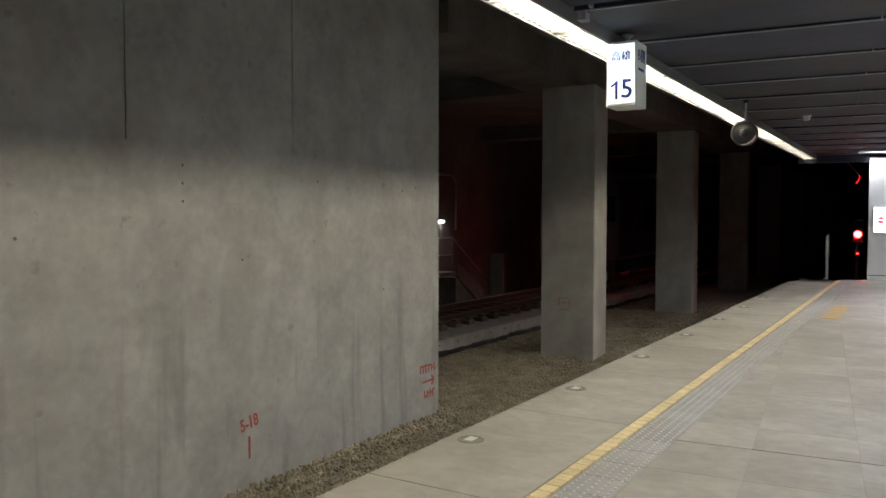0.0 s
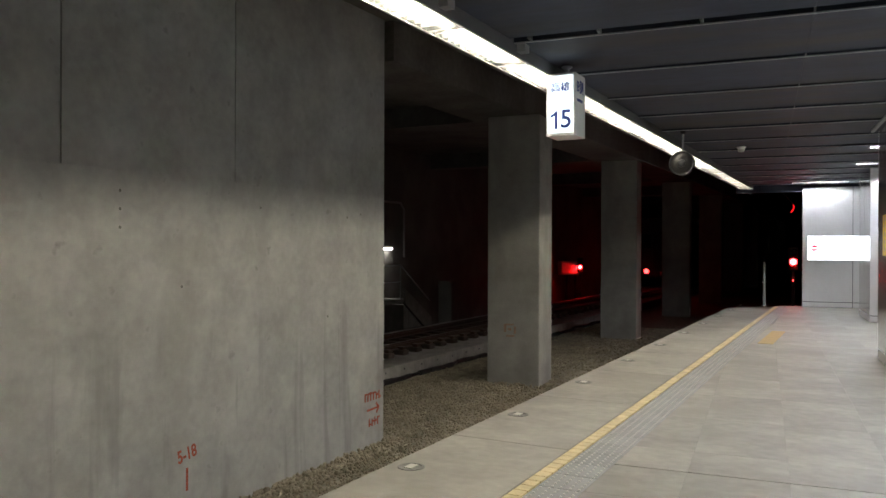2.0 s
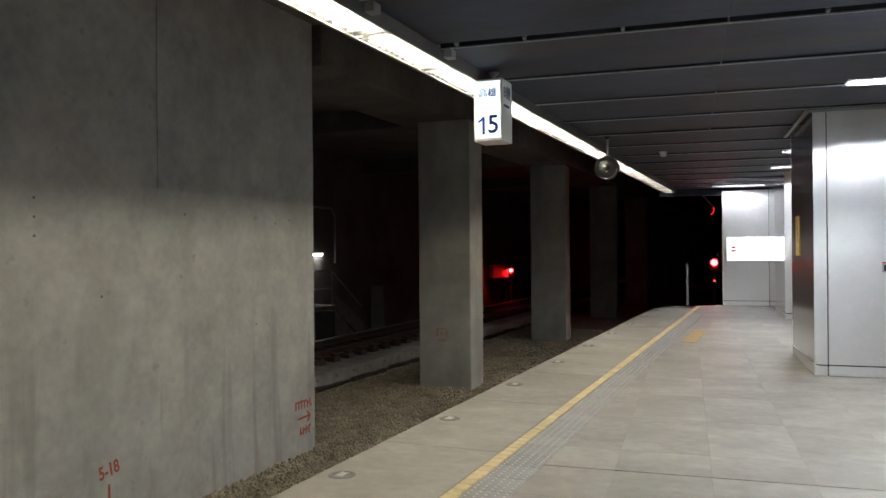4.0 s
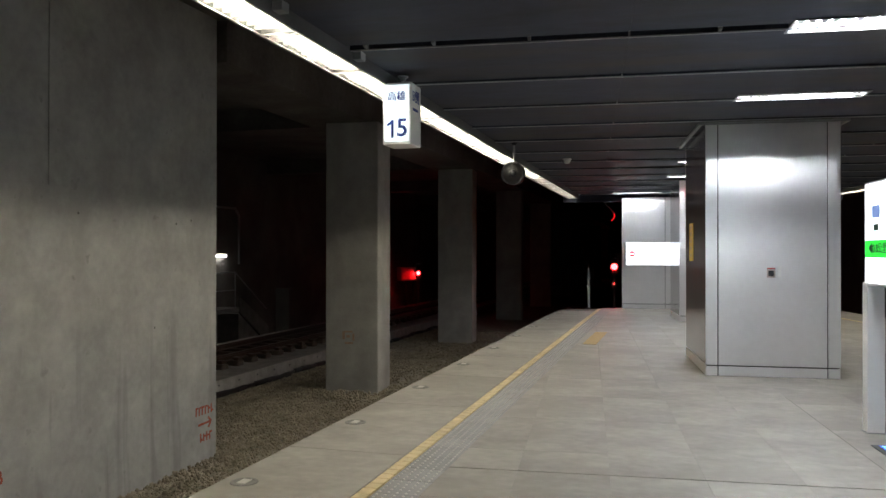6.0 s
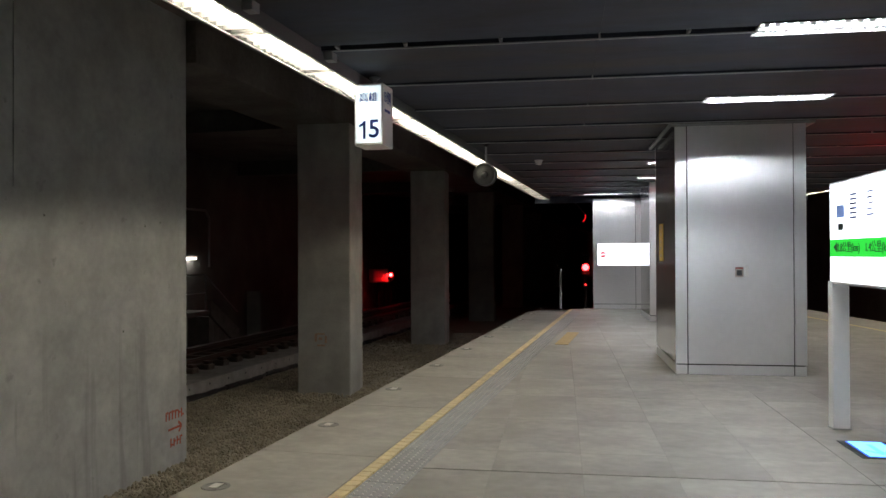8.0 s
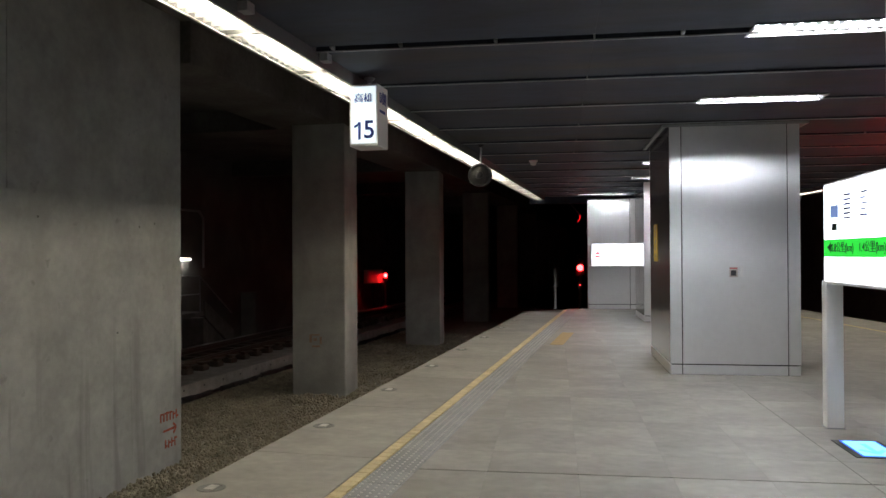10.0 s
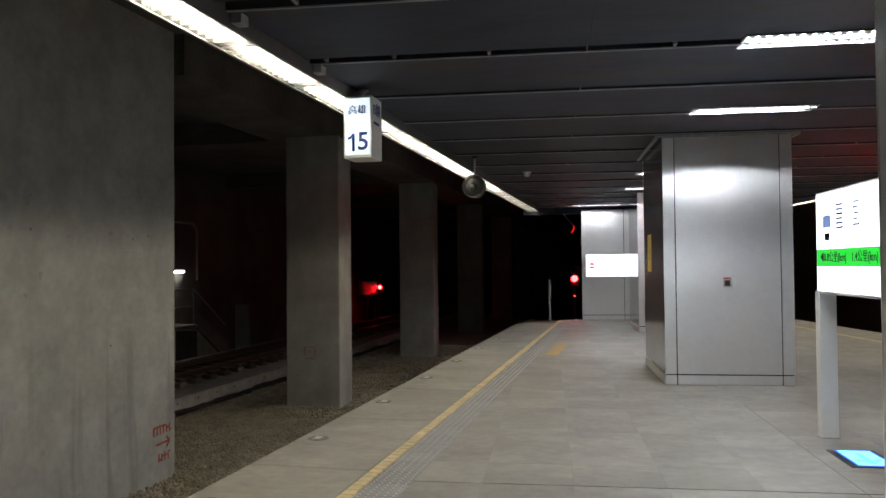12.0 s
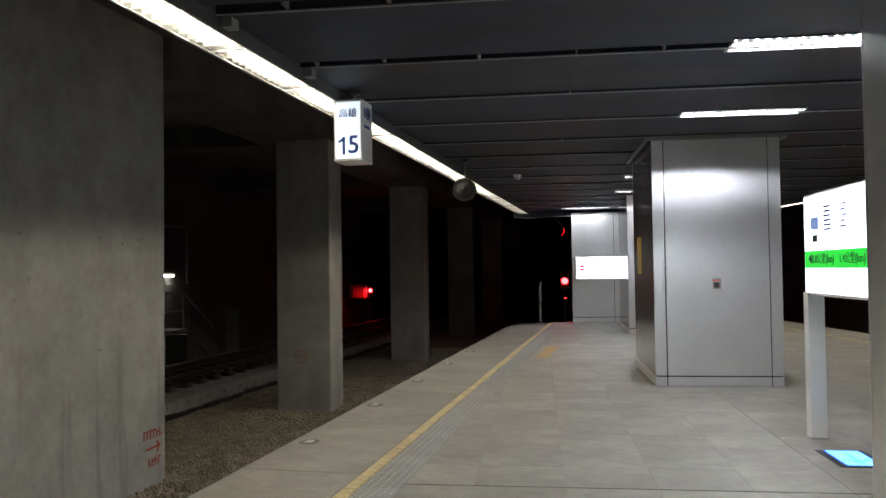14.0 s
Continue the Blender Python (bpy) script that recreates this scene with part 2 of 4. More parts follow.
def writing(name, text, size, mat, parent, m, label="", wide=1.0, bold=0.0):
    cu = bpy.data.curves.new(name, "FONT")
    cu.offset = bold
    cu.body, cu.size, cu.align_x, cu.align_y, cu.extrude = text, size, "CENTER", "CENTER", 0.0015
    tmp = bpy.data.objects.new(name, cu)
    scene.collection.objects.link(tmp)
    dg = bpy.context.evaluated_depsgraph_get()
    me = bpy.data.meshes.new_from_object(tmp.evaluated_get(dg))
    bpy.data.objects.remove(tmp)
    me.materials.clear()
    me.materials.append(mat)
    ob = new(name, me)
    ob.parent = parent
    ob.matrix_basis = m @ Matrix.Diagonal((wide, 1, 1, 1))
    if label:
        ob["label"] = label
    return ob


B = bmesh.new
# frames that run along the two platform edges: local x from the edge line, local y along it
WEST = pose(-2.95, 0, 0, 0, 0, -5.63)
EAST = pose(9.3, 0, 0, 0, 0, 6.67)

# ------------------------------------------------------------------ large structure


def edge_x(side, y):
    return -2.95 + 0.0985 * y if side == "west" else 9.3 - 0.117 * y


PLATFORM_END = 22.45
platform = thing("platform", pose(0, 0, 0), "grey concrete island platform with slab paving, tapering to its end",
                 "platform", kind="structure")
bm = B()
prism(bm, [(edge_x("west", -12) + 0.12, -12), (edge_x("east", -12) - 0.12, -12),
           (edge_x("east", PLATFORM_END) - 0.12, PLATFORM_END - 0.02), (edge_x("west", PLATFORM_END) + 0.12, PLATFORM_END - 0.02)],
      -1.4, -0.05)
part("bed", bm, BED, platform)

ground = tagged(part("ground", box(B(), -30, 40, -30, 175, -1.5, -1.14), DUST), "dark gritty ballast bed beside the tracks",
                "ground", kind="structure")

# concrete wall beside the platform track, cast in lifts
wall_west = thing("wall_west", WEST, "stained cast concrete wall with tie holes and sprayed marks", "wall", kind="structure")
part("core", box(B(), -3.72, -2.772, -11.5, 9.13, -1.5, 4.6), CONCRETE, wall_west)
for z0, z1, cuts in ((-1.5, 0.722, (-11.5, -5.35, 0.64, 9.16)), (0.7225, 2.2, (-11.5, -5.35, 0.64, 9.16)),
                     (2.2005, 4.6, (-11.5, -9.5, -7.53, -5.55, -3.57, -1.6, 0.37, 2.35, 4.33, 6.31, 9.16))):
    for v0, v1 in zip(cuts, cuts[1:]):
        part("panel", box(B(), -2.772, -2.745, v0 + (0.008 if z0 > 2 else 0.004), v1 - 0.004, z0, z1, 0.0), CONCRETE, wall_west)
part("end_face", box(B(), -3.72, -2.75, 9.13, 9.16, -1.5, 4.6, 0.004), CONCRETE, wall_west)
hole = mesh_of("tie_hole", lathe(B(), [(0.014, 0), (0.014, 0.002), (0.009, 0.003)], 10), DARK_CONCRETE)
for v in (2.6, 4.9, 6.7, 8.6):
    for z in ((2.02, 1.86, 1.70) if v in (2.6, 4.9) else (1.95,)):
        piece("tie_hole", hole, wall_west, pose(-2.746, v, z, 0, 90, 0))
for v, z in ((7.9, 0.69), (3.4, 1.4), (5.6, 1.15), (8.3, 1.9), (1.9, 0.4)):
    piece("tie_hole", hole, wall_west, pose(-2.746, v, z, 0, 90, 0))

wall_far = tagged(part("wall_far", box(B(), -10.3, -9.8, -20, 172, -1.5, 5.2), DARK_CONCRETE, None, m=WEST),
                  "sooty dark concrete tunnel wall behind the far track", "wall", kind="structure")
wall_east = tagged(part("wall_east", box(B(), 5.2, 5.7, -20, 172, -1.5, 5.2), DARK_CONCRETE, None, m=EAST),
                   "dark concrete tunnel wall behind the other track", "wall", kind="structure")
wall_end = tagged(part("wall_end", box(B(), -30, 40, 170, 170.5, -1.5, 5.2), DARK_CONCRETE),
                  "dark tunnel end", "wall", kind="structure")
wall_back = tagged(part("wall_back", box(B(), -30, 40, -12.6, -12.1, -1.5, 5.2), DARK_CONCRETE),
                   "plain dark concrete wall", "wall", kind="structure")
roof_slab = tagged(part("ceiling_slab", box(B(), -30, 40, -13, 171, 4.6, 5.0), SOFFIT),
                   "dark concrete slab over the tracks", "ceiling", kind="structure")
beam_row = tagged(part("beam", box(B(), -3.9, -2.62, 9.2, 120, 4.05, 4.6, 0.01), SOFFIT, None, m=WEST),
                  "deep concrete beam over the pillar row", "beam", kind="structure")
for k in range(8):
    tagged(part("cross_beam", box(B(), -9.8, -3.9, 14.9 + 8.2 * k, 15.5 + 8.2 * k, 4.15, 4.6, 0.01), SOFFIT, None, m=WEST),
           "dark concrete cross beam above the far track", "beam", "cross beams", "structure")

# pillars between the tracks
pillar_mesh = mesh_of("pillar", box(B(), 0, 1.04, 0, 0.97, -1.5, 4.06, 0.025), PILLAR)
for k in range(14):
    p = new("pillar", pillar_mesh)
    x, y = (-4.99, 14.22) if k == 0 else (-4.46 + 0.75 * (k - 1), 22.75 + 8.3 * (k - 1))
    p.matrix_basis = pose(x, y, 0, 0, 0, 0.8)
    tagged(p, "square grey concrete pillar standing in the ballast", "pillar", "pillars between the tracks", "structure")

# ------------------------------------------------------------------ platform ceiling: long panels with open joints
ceiling = thing("ceiling", pose(0, 0, 0), "dark grey panelled metal ceiling with open joints", "ceiling", kind="structure")
bm = B()
CZ = 3.2
LAMPS = [(2.07, 5.98), (2.165, 8.62), (1.4, -0.2), (2.1, -2.6), (2.2, 14.4), (2.28, 17.2), (1.27, 21.7)]
ys = [6.0 + 1.335 * k for k in range(-14, 14)]
for i, (y0, y1) in enumerate(zip(ys, ys[1:])):
    gap = 0.085 if abs(y1 - 6.0) < 0.2 else 0.13 if abs(y1 - 4.665) < 0.2 else 0.016
    a, b = y0, min(y1 - gap, PLATFORM_END - 0.06)
    if b <= a:
        continue
    lift = 0.003 * ((i * 7) % 3)
    near = sorted((x, y) for x, y in LAMPS if y + 0.16 > a and y - 0.16 < b)
    for s0, s1 in ((None, 0.299), (0.301, 4.1), (4.102, None)):
        cells, left = [], s0
        for x, y in near:
            if (s0 is None or x > s0) and (s1 is None or x < s1):
                cells.append((left, x - 0.64, a, b))
                if y - 0.16 > a:
                    cells.append((x - 0.64, x + 0.64, a, y - 0.16))
                if y + 0.16 < b:
                    cells.append((x - 0.64, x + 0.64, y + 0.16, b))
                left = x + 0.64
        cells.append((left, s1, a, b))
        for c0, c1, ya, yb in cells:
            l0, l1 = (edge_x("west", ya) + 0.463, edge_x("west", yb) + 0.463) if c0 is None else (c0, c0)
            r0, r1 = (edge_x("east", ya) - 0.463, edge_x("east", yb) - 0.463) if c1 is None else (c1, c1)
            prism(bm, [(l0, ya), (r0, ya), (r1, yb), (l1, yb)], CZ + lift, CZ + 0.05 + lift)
            if ya == a:
                prism(bm, [(l0, a), (r0, a), (r0, a + 0.02), (l0, a + 0.02)], CZ - 0.011, CZ + lift)
part("panels", bm, CEILING, ceiling)
bm = B()
for i, y in enumerate(ys[1:]):
    if y > PLATFORM_END:
        continue
    spans, left = [], edge_x("west", y) + 0.47
    for lx, ly in sorted(LAMPS):
        if abs(ly - y) < 0.2:
            spans.append((left, lx - 0.64))
            left = lx + 0.64
    for xa, xb in spans + [(left, edge_x("east", y) - 0.47)]:
        box(bm, xa, xb, y - 0.014, y + 0.004, CZ - 0.022, CZ - 0.012)
    for x in (0.3, 4.21):
        box(bm, x - 0.007, x + 0.007, y - 0.03, y + 0.01, CZ - 0.022, CZ + 0.04)
part("joint_rails", bm, CEIL_FRAME, ceiling, "thin pale metal joint rails")
# near-black sheet added: it puts the void's shade behind the open joints
bm = B()
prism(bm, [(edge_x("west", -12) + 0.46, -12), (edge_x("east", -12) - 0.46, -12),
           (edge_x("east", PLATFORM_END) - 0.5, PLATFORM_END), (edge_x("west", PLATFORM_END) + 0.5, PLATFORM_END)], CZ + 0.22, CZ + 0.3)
part("void_shade_sheet", bm, VOID, ceiling)
# pipes and hangers seen through the open joints
for y, z, r in ((4.60, 3.29, 0.022), (4.56, 3.335, 0.014), (5.965, 3.30, 0.018)):
    part("void_pipe", rod(B(), (-2.2, y, z), (4.6, y, z), r, 8), GREY_METAL, ceiling)
clip_mesh = mesh_of("joint_clip", box(B(), -0.012, 0.012, -0.05, 0.05, 3.19, 3.42, 0.003), GREY_METAL)
for x, y in ((-1.55, 4.60), (-0.9, 4.60), (0.3, 4.60), (1.5, 4.60), (-1.75, 5.965), (-1.2, 5.965), (-0.45, 5.965), (0.95, 5.965)):
    piece("joint_clip", clip_mesh, ceiling, pose(x, y, 0))
bm = B()
prism(bm, [(edge_x("west", 22.4) - 0.0, 22.40), (edge_x("east", 22.4), 22.40), (edge_x("east", 22.4), 22.5), (edge_x("west", 22.4), 22.5)],
      3.0, CZ + 0.3)
part("end_fascia", bm, CEILING, ceiling)
for nm, fr, sgn in (("west_fascia", WEST, 1), ("east_fascia", EAST, -1)):
    bm = B()
    v1 = 22.4
    a, b = sorted((0.437 * sgn, 0.455 * sgn))
    box(bm, a, b, -12, v1, 3.10, 3.3, 0.004)
    box(bm, *sorted((0.105 * sgn, 0.436 * sgn)), -12, v1, 3.235, 3.3)
    part(nm, bm, FASCIA, ceiling, "grey metal fascia beside the light strip", m=fr)
    bracket = mesh_of("fascia_bracket", box(B(), *sorted((0.456 * sgn, 0.53 * sgn)), -0.05, 0.05, 3.13, 3.196, 0.004), CEIL_FRAME)
    for y in ys:
        if 3.0 < y < 8.0:
            piece("fascia_bracket", bracket, ceiling, fr @ pose(0, y + 0.19, 0))

# ------------------------------------------------------------------ lights


def tube_light(name, length, width, tube_z, tube_mat, label, group, crate=False, radius=0.011, pitch=0.08, blade=0.024):
    """A louvred fluorescent fitting, long side along local x, lower rim at z = 0."""
    t = thing(name, pose(0, 0, 0), label, "ceiling light", group)
    h, w = 0.11, width / 2
    bm = B()
    for s in (-1, 1):
        box(bm, -length / 2, length / 2, *sorted((s * w, s * (w - 0.006))), 0, h)
    for s in (-1, 1):
        box(bm, *sorted((s * length / 2, s * (length / 2 - 0.006))), -w + 0.006, w - 0.006, 0, h)
    box(bm, -length / 2, length / 2, -w, w, h, h + 0.008)
    part("housing", bm, TROUGH, t, "grey metal side walls")
    part("reflector", box(B(), -length / 2 + 0.007, length / 2 - 0.007, -w + 0.007, w - 0.007, h - 0.006, h - 0.001), REFLECTOR, t, "pale enamelled reflector")
    bm = B()
    rod(bm, (-length / 2 + 0.03, 0, tube_z), (length / 2 - 0.03, 0, tube_z), radius, 8)
    part("tube", bm, tube_mat, t, "lit fluorescent tube")
    bm = B()
    for s in (-1, 1):
        box(bm, -length / 2 - 0.012, length / 2 + 0.012, *sorted((s * (w + 0.012), s * (w - 0.004))), -0.006, 0)
        box(bm, *sorted((s * (length / 2 + 0.012), s * (length / 2 - 0.004))), -w + 0.004, w - 0.004, -0.006, 0)
    part("rim", bm, GREY_METAL if crate else WHITE_PAINT, t, "grey metal rim" if crate else "white rim")
    bm = B()
    k = round(length / pitch)
    for i in range(1, k):
        x = -length / 2 + i * length / k
        box(bm, x - 0.0015, x + 0.0015, -w + 0.006, w - 0.006, 0.004, blade)
    part("louvre", bm, LOUVRE, t, "metal louvre blades")
    if crate:
        # flared feet of the lengthwise blades, one to a cell
        bm = B()
        for i in range(k):
            x = -length / 2 + (i + 0.5) * length / k
            prism(bm, [(x - 0.022, -0.118), (x + 0.022, -0.118), (x + 0.034, -0.068), (x - 0.034, -0.068)], 0.0, 0.003)
            prism(bm, [(x - 0.022, 0.030), (x + 0.022, 0.030), (x + 0.034, 0.072), (x - 0.034, 0.072)], 0.0, 0.003)
        part("crate", bm, GREY_METAL, t, "grey egg-crate blade feet")["kind"] = "stuff"
    return t


strip = tube_light("strip_light", 1.215, 0.29, 0.0505, TUBE, "white louvred fluorescent strip light, lit",
                   "platform edge strip lights", radius=0.011, pitch=0.1, blade=0.034)
old_strip = tube_light("strip_light", 1.215, 0.29, 0.0505, TUBE_AGED, "white louvred fluorescent strip light, dimly lit",
                       "platform edge strip lights", radius=0.011, pitch=0.1, blade=0.034)
first, placed = True, False
for fr, u in ((WEST, 0.275), (EAST, -0.275)):
    for k in range(-8, 14):
        v = 5.86 + 1.232 * k
        if v > 22.3:
            continue
        m = fr @ pose(u, v, 3.115, 0, 0, 90)
        if v > 15.8 and u > 0:
            if placed:
                copy_thing(old_strip, m)
            else:
                old_strip.matrix_basis = m
                placed = True
        elif first:
            strip.matrix_basis = m
            first = False
        else:
            copy_thing(strip, m)
cross = tube_light("ceiling_light", 1.26, 0.30, 0.042, TUBE_COOL, "white egg-crate fluorescent ceiling light, lit", "ceiling lights", True)
for i, (x, y) in enumerate(LAMPS):
    m = pose(x, y, 3.194)
    if i == 0:
        cross.matrix_basis = m
    elif y > 16:
        dim = tube_light("ceiling_light", 1.26, 0.30, 0.042, TUBE_DIM, "white louvred fluorescent ceiling light, dimly lit", "ceiling lights")
        dim.matrix_basis = m
    else:
        copy_thing(cross, m)

# ------------------------------------------------------------------ steel-clad boxes on the platform


def clad_box(name, x0, x1, y0, y1, z1, label, seam=0.15, west_face=None):
    t = thing(name, pose((x0 + x1) / 2, (y0 + y1) / 2, 0), label, "clad column", "steel-clad columns")
    w, d, g, th = (x1 - x0) / 2, (y1 - y0) / 2, 0.0065, 0.02
    part("core", box(B(), -w + th, w - th, -d + th, d - th, 0, z1), GROOVE, t)
    for s in (-1, 1):
        ya, yb = sorted((s * d, s * (d - th)))
        cuts = [-w, -w + seam, w - seam, w]
        for a, b in zip(cuts, cuts[1:]):
            part("plinth", box(B(), a + g, b - g, ya, yb, 0.004, 0.122, 0.003), STEEL, t)
            part("panel", box(B(), a + g * (a > -w), b - g * (b < w), ya, yb, 0.138, z1 - 0.01, 0.003), STEEL, t)
        xa, xb = sorted((s * w, s * (w - th)))
        k = max(1, round((2 * d - 2 * th) / 1.1))
        cuts = [-d + th + i * (2 * d - 2 * th) / k for i in range(k + 1)]
        for a, b in zip(cuts, cuts[1:]):
            part("plinth", box(B(), xa, xb, a + g, b - g, 0.004, 0.122, 0.003), STEEL, t)
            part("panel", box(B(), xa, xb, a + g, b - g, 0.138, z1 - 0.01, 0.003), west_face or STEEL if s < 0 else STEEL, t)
    return t


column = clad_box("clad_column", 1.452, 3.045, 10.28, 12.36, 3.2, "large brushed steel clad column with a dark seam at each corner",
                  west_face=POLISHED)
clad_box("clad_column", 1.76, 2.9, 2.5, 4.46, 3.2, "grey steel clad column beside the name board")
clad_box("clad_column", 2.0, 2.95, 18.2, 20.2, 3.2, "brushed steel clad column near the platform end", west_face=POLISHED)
end_box = clad_box("clad_wall", 0.9, 4.2, 22.32, 22.62, 3.12, "brushed steel clad wall closing the platform end", seam=1.17)
end_box["category"] = "clad wall"

# trim between the large column and the ceiling
bm = B()
box(bm, 1.36, 1.40, 10.2, 12.4, 3.165, 3.196)
box(bm, 3.085, 3.125, 10.2, 12.4, 3.165, 3.196)
box(bm, 1.36, 3.125, 10.16, 10.2, 3.165, 3.196)
tagged(part("trim", bm, GREY_METAL), "pale metal trim around the column head", "trim", kind="structure")

# yellow notice and small placards on the large column
n = thing("notice", pose(1.448, 11.66, 1.71), "narrow yellow notice fixed to the steel column", "notice")
part("sheet", box(B(), -0.004, 0, -0.19, 0.19, -0.27, 0.27), NOTICE, n)
for k in range(5):
    part("print_bar", box(B(), -0.006, -0.004, -0.06, 0.06, -0.21 + 0.1 * k, -0.16 + 0.1 * k), PAPER, n)
c = thing("placard", pose(2.235, 10.276, 1.31), "small printed instruction placard on steel", "placard")
part("sheet", box(B(), -0.05, 0.05, -0.003, 0, -0.062, 0.062, 0.001), PAPER, c)
part("picture", box(B(), -0.032, 0.032, -0.005, -0.003, -0.045, 0.025), DARK_METAL, c)
part("heading", box(B(), -0.045, 0.045, -0.005, -0.003, 0.045, 0.058), RED_INK, c, "red heading bar")
sw = thing("switch_cover", pose(2.325, 10.276, 1.32), "narrow white plastic switch cover on steel", "switch")
part("cover", box(B(), -0.024, 0.024, -0.018, 0, -0.07, 0.07, 0.006), WHITE_PAINT, sw)

# ------------------------------------------------------------------ hanging car-number sign
car = thing("car_number_sign", pose(-1.70, 7.0, 2.52, 0, 0, -5.0), "white illuminated hanging box sign with blue number 15", "sign")
part("case", box(B(), -0.146, 0.128, -0.15, 0.15, 0.022, 0.588, 0.008), WHITE_PAINT, car)
part("front_panel", box(B(), -0.127, 0.109, -0.1525, -0.149, 0.05, 0.566), SIGN_WHITE, car, "glowing white front panel")
part("back_panel", box(B(), -0.127, 0.109, 0.149, 0.1525, 0.05, 0.566), SIGN_WHITE, car)
part("rod", rod(B(), (0, 0, 0.58), (0, 0, 0.64), 0.016), WHITE_PAINT, car)
part("mount", lathe(B(), [(0.02, 0.625), (0.03, 0.65), (0.05, 0.662), (0.05, 0.675), (0.03, 0.678)], 16), GREY_METAL, car)
writing("number", "5", 0.228, INK_BLUE, car, pose(0.044, -0.1545, 0.165, 90, 0, 0), bold=0.004)
for dx in (-0.0115, -0.009, -0.0065):
    writing("place_name", "高雄", 0.092, INK_BLUE, car, pose(dx, -0.1545 - dx * 0.05, 0.455, 90, 0, 0))
bm = B()
figure_one = [(-0.062, 0.083), (-0.036, 0.083), (-0.036, 0.247), (-0.056, 0.247), (-0.072, 0.226), (-0.102, 0.211), (-0.102, 0.189),
              (-0.080, 0.196), (-0.062, 0.208)]
va = [bm.verts.new((x, -0.1525, z)) for x, z in figure_one]
vb = [bm.verts.new((x, -0.1558, z)) for x, z in figure_one]
bm.faces.new(va), bm.faces.new(vb[::-1])
for i in range(len(va)):
    bm.faces.new((va[i], vb[i], vb[(i + 1) % len(va)], va[(i + 1) % len(va)]))
part("number", bm, INK_BLUE, car)
writing("side_letters", "B側", 0.13, INK_BLUE, car, pose(0.1295, -0.01, 0.465, 90, 0, 90))
part("side_bar", box(B(), 0.1285, 0.130, -0.10, 0.06, 0.335, 0.36), INK_BLUE, car)

# ------------------------------------------------------------------ round loudspeaker
sp = thing("loudspeaker", pose(-1.09, 11.42, 2.72, 0, 0, 0), "dark round hanging loudspeaker on a ceiling rod", "loudspeaker")
turn = pose(0, 0, 0, 90, 0, -8)
part("shell", lathe(B(), [(0.02, -0.16), (0.09, -0.145), (0.14, -0.1), (0.165, -0.03), (0.17, 0.05), (0.155, 0.09)], 28, turn), BLACK_PLASTIC, sp, smooth=True)
part("rim", lathe(B(), [(0.155, 0.085), (0.172, 0.09), (0.172, 0.105), (0.15, 0.108), (0.15, 0.085)], 28, turn), DARK_METAL, sp, smooth=True)
part("grille", lathe(B(), [(0.001, 0.075), (0.05, 0.088), (0.15, 0.095), (0.15, 0.085)], 28, turn), BLACK_PLASTIC, sp, smooth=True)
part("dust_cap", lathe(B(), [(0.055, 0.09), (0.05, 0.11), (0.03, 0.122), (0.001, 0.126)], 20, turn), DARK_METAL, sp, smooth=True)
part("rod", rod(B(), (0, 0, 0.15), (0, 0, 0.47), 0.016), GREY_METAL, sp)
part("mount", lathe(B(), [(0.02, 0.42), (0.045, 0.45), (0.045, 0.477)], 14), DARK_METAL, sp)

det = thing("smoke_detector", pose(-0.38, 13.68, 3.19), "small white ceiling smoke detector", "smoke detector")
part("base", lathe(B(), [(0.075, 0), (0.075, 0.02)], 18, pose(0, 0, -0.01)), WHITE_PAINT, det)
part("sensor_head", lathe(B(), [(0.03, -0.075), (0.045, -0.07), (0.062, -0.01)], 18), WHITE_PAINT, det, smooth=True)

# ------------------------------------------------------------------ station name board, facing the west track
nb = thing("name_board", pose(2.424, 0, 0), "white illuminated station name board on white posts", "sign board")
for y in (7.31, 5.02):
    part("post", box(B(), -0.065, 0.075, y - 0.06, y + 0.06, 0, 1.30, 0.004), WHITE_PAINT, nb)
    part("foot", box(B(), -0.075, 0.085, y - 0.07, y + 0.07, 0, 0.008), GREY_METAL, nb)
part("case", box(B(), -0.06, 0.08, 4.94, 7.32, 1.275, 2.165, 0.006), WHITE_PAINT, nb)
part("face_panel", box(B(), -0.064, -0.06, 4.96, 7.30, 1.30, 2.145), BOARD_WHITE, nb, "glowing white face")
part("back_panel", box(B(), 0.08, 0.084, 4.96, 7.30, 1.30, 2.145), BOARD_WHITE, nb, "glowing white face")
part("distance_band", box(B(), -0.067, -0.064, 4.97, 7.29, 1.515, 1.665), BOARD_GREEN, nb, "green distance band")


def board_text(nm, text, size, y, z, mat=INK_DARK, wide=1.0):
    writing(nm, text, size, mat, nb, pose(-0.069, y, z, 90, 0, -90), wide=wide)


board_text("distance", "◀0.8公里(km)", 0.10, 6.90, 1.59)
board_text("distance", "1.4公里(km)", 0.10, 6.24, 1.59)
part("picture", box(B(), -0.067, -0.064, 6.95, 7.13, 1.85, 1.955), BOARD_BLUE, nb, "small blue picture")
part("picture_foot", box(B(), -0.069, -0.067, 6.97, 7.09, 1.74, 1.80), INK_DARK, nb)
for k in range(6):
    part("name_bar", box(B(), -0.067, -0.064, 6.67, 6.82, 1.83 + 0.038 * k, 1.846 + 0.038 * k), INK_BLUE, nb)
for k in range(5):
    part("name_bar", box(B(), -0.067, -0.064, 6.33 + 0.03 * (k % 2), 6.47 - 0.02 * (k % 3), 1.84 + 0.045 * k, 1.853 + 0.045 * k), INK_BLUE, nb)

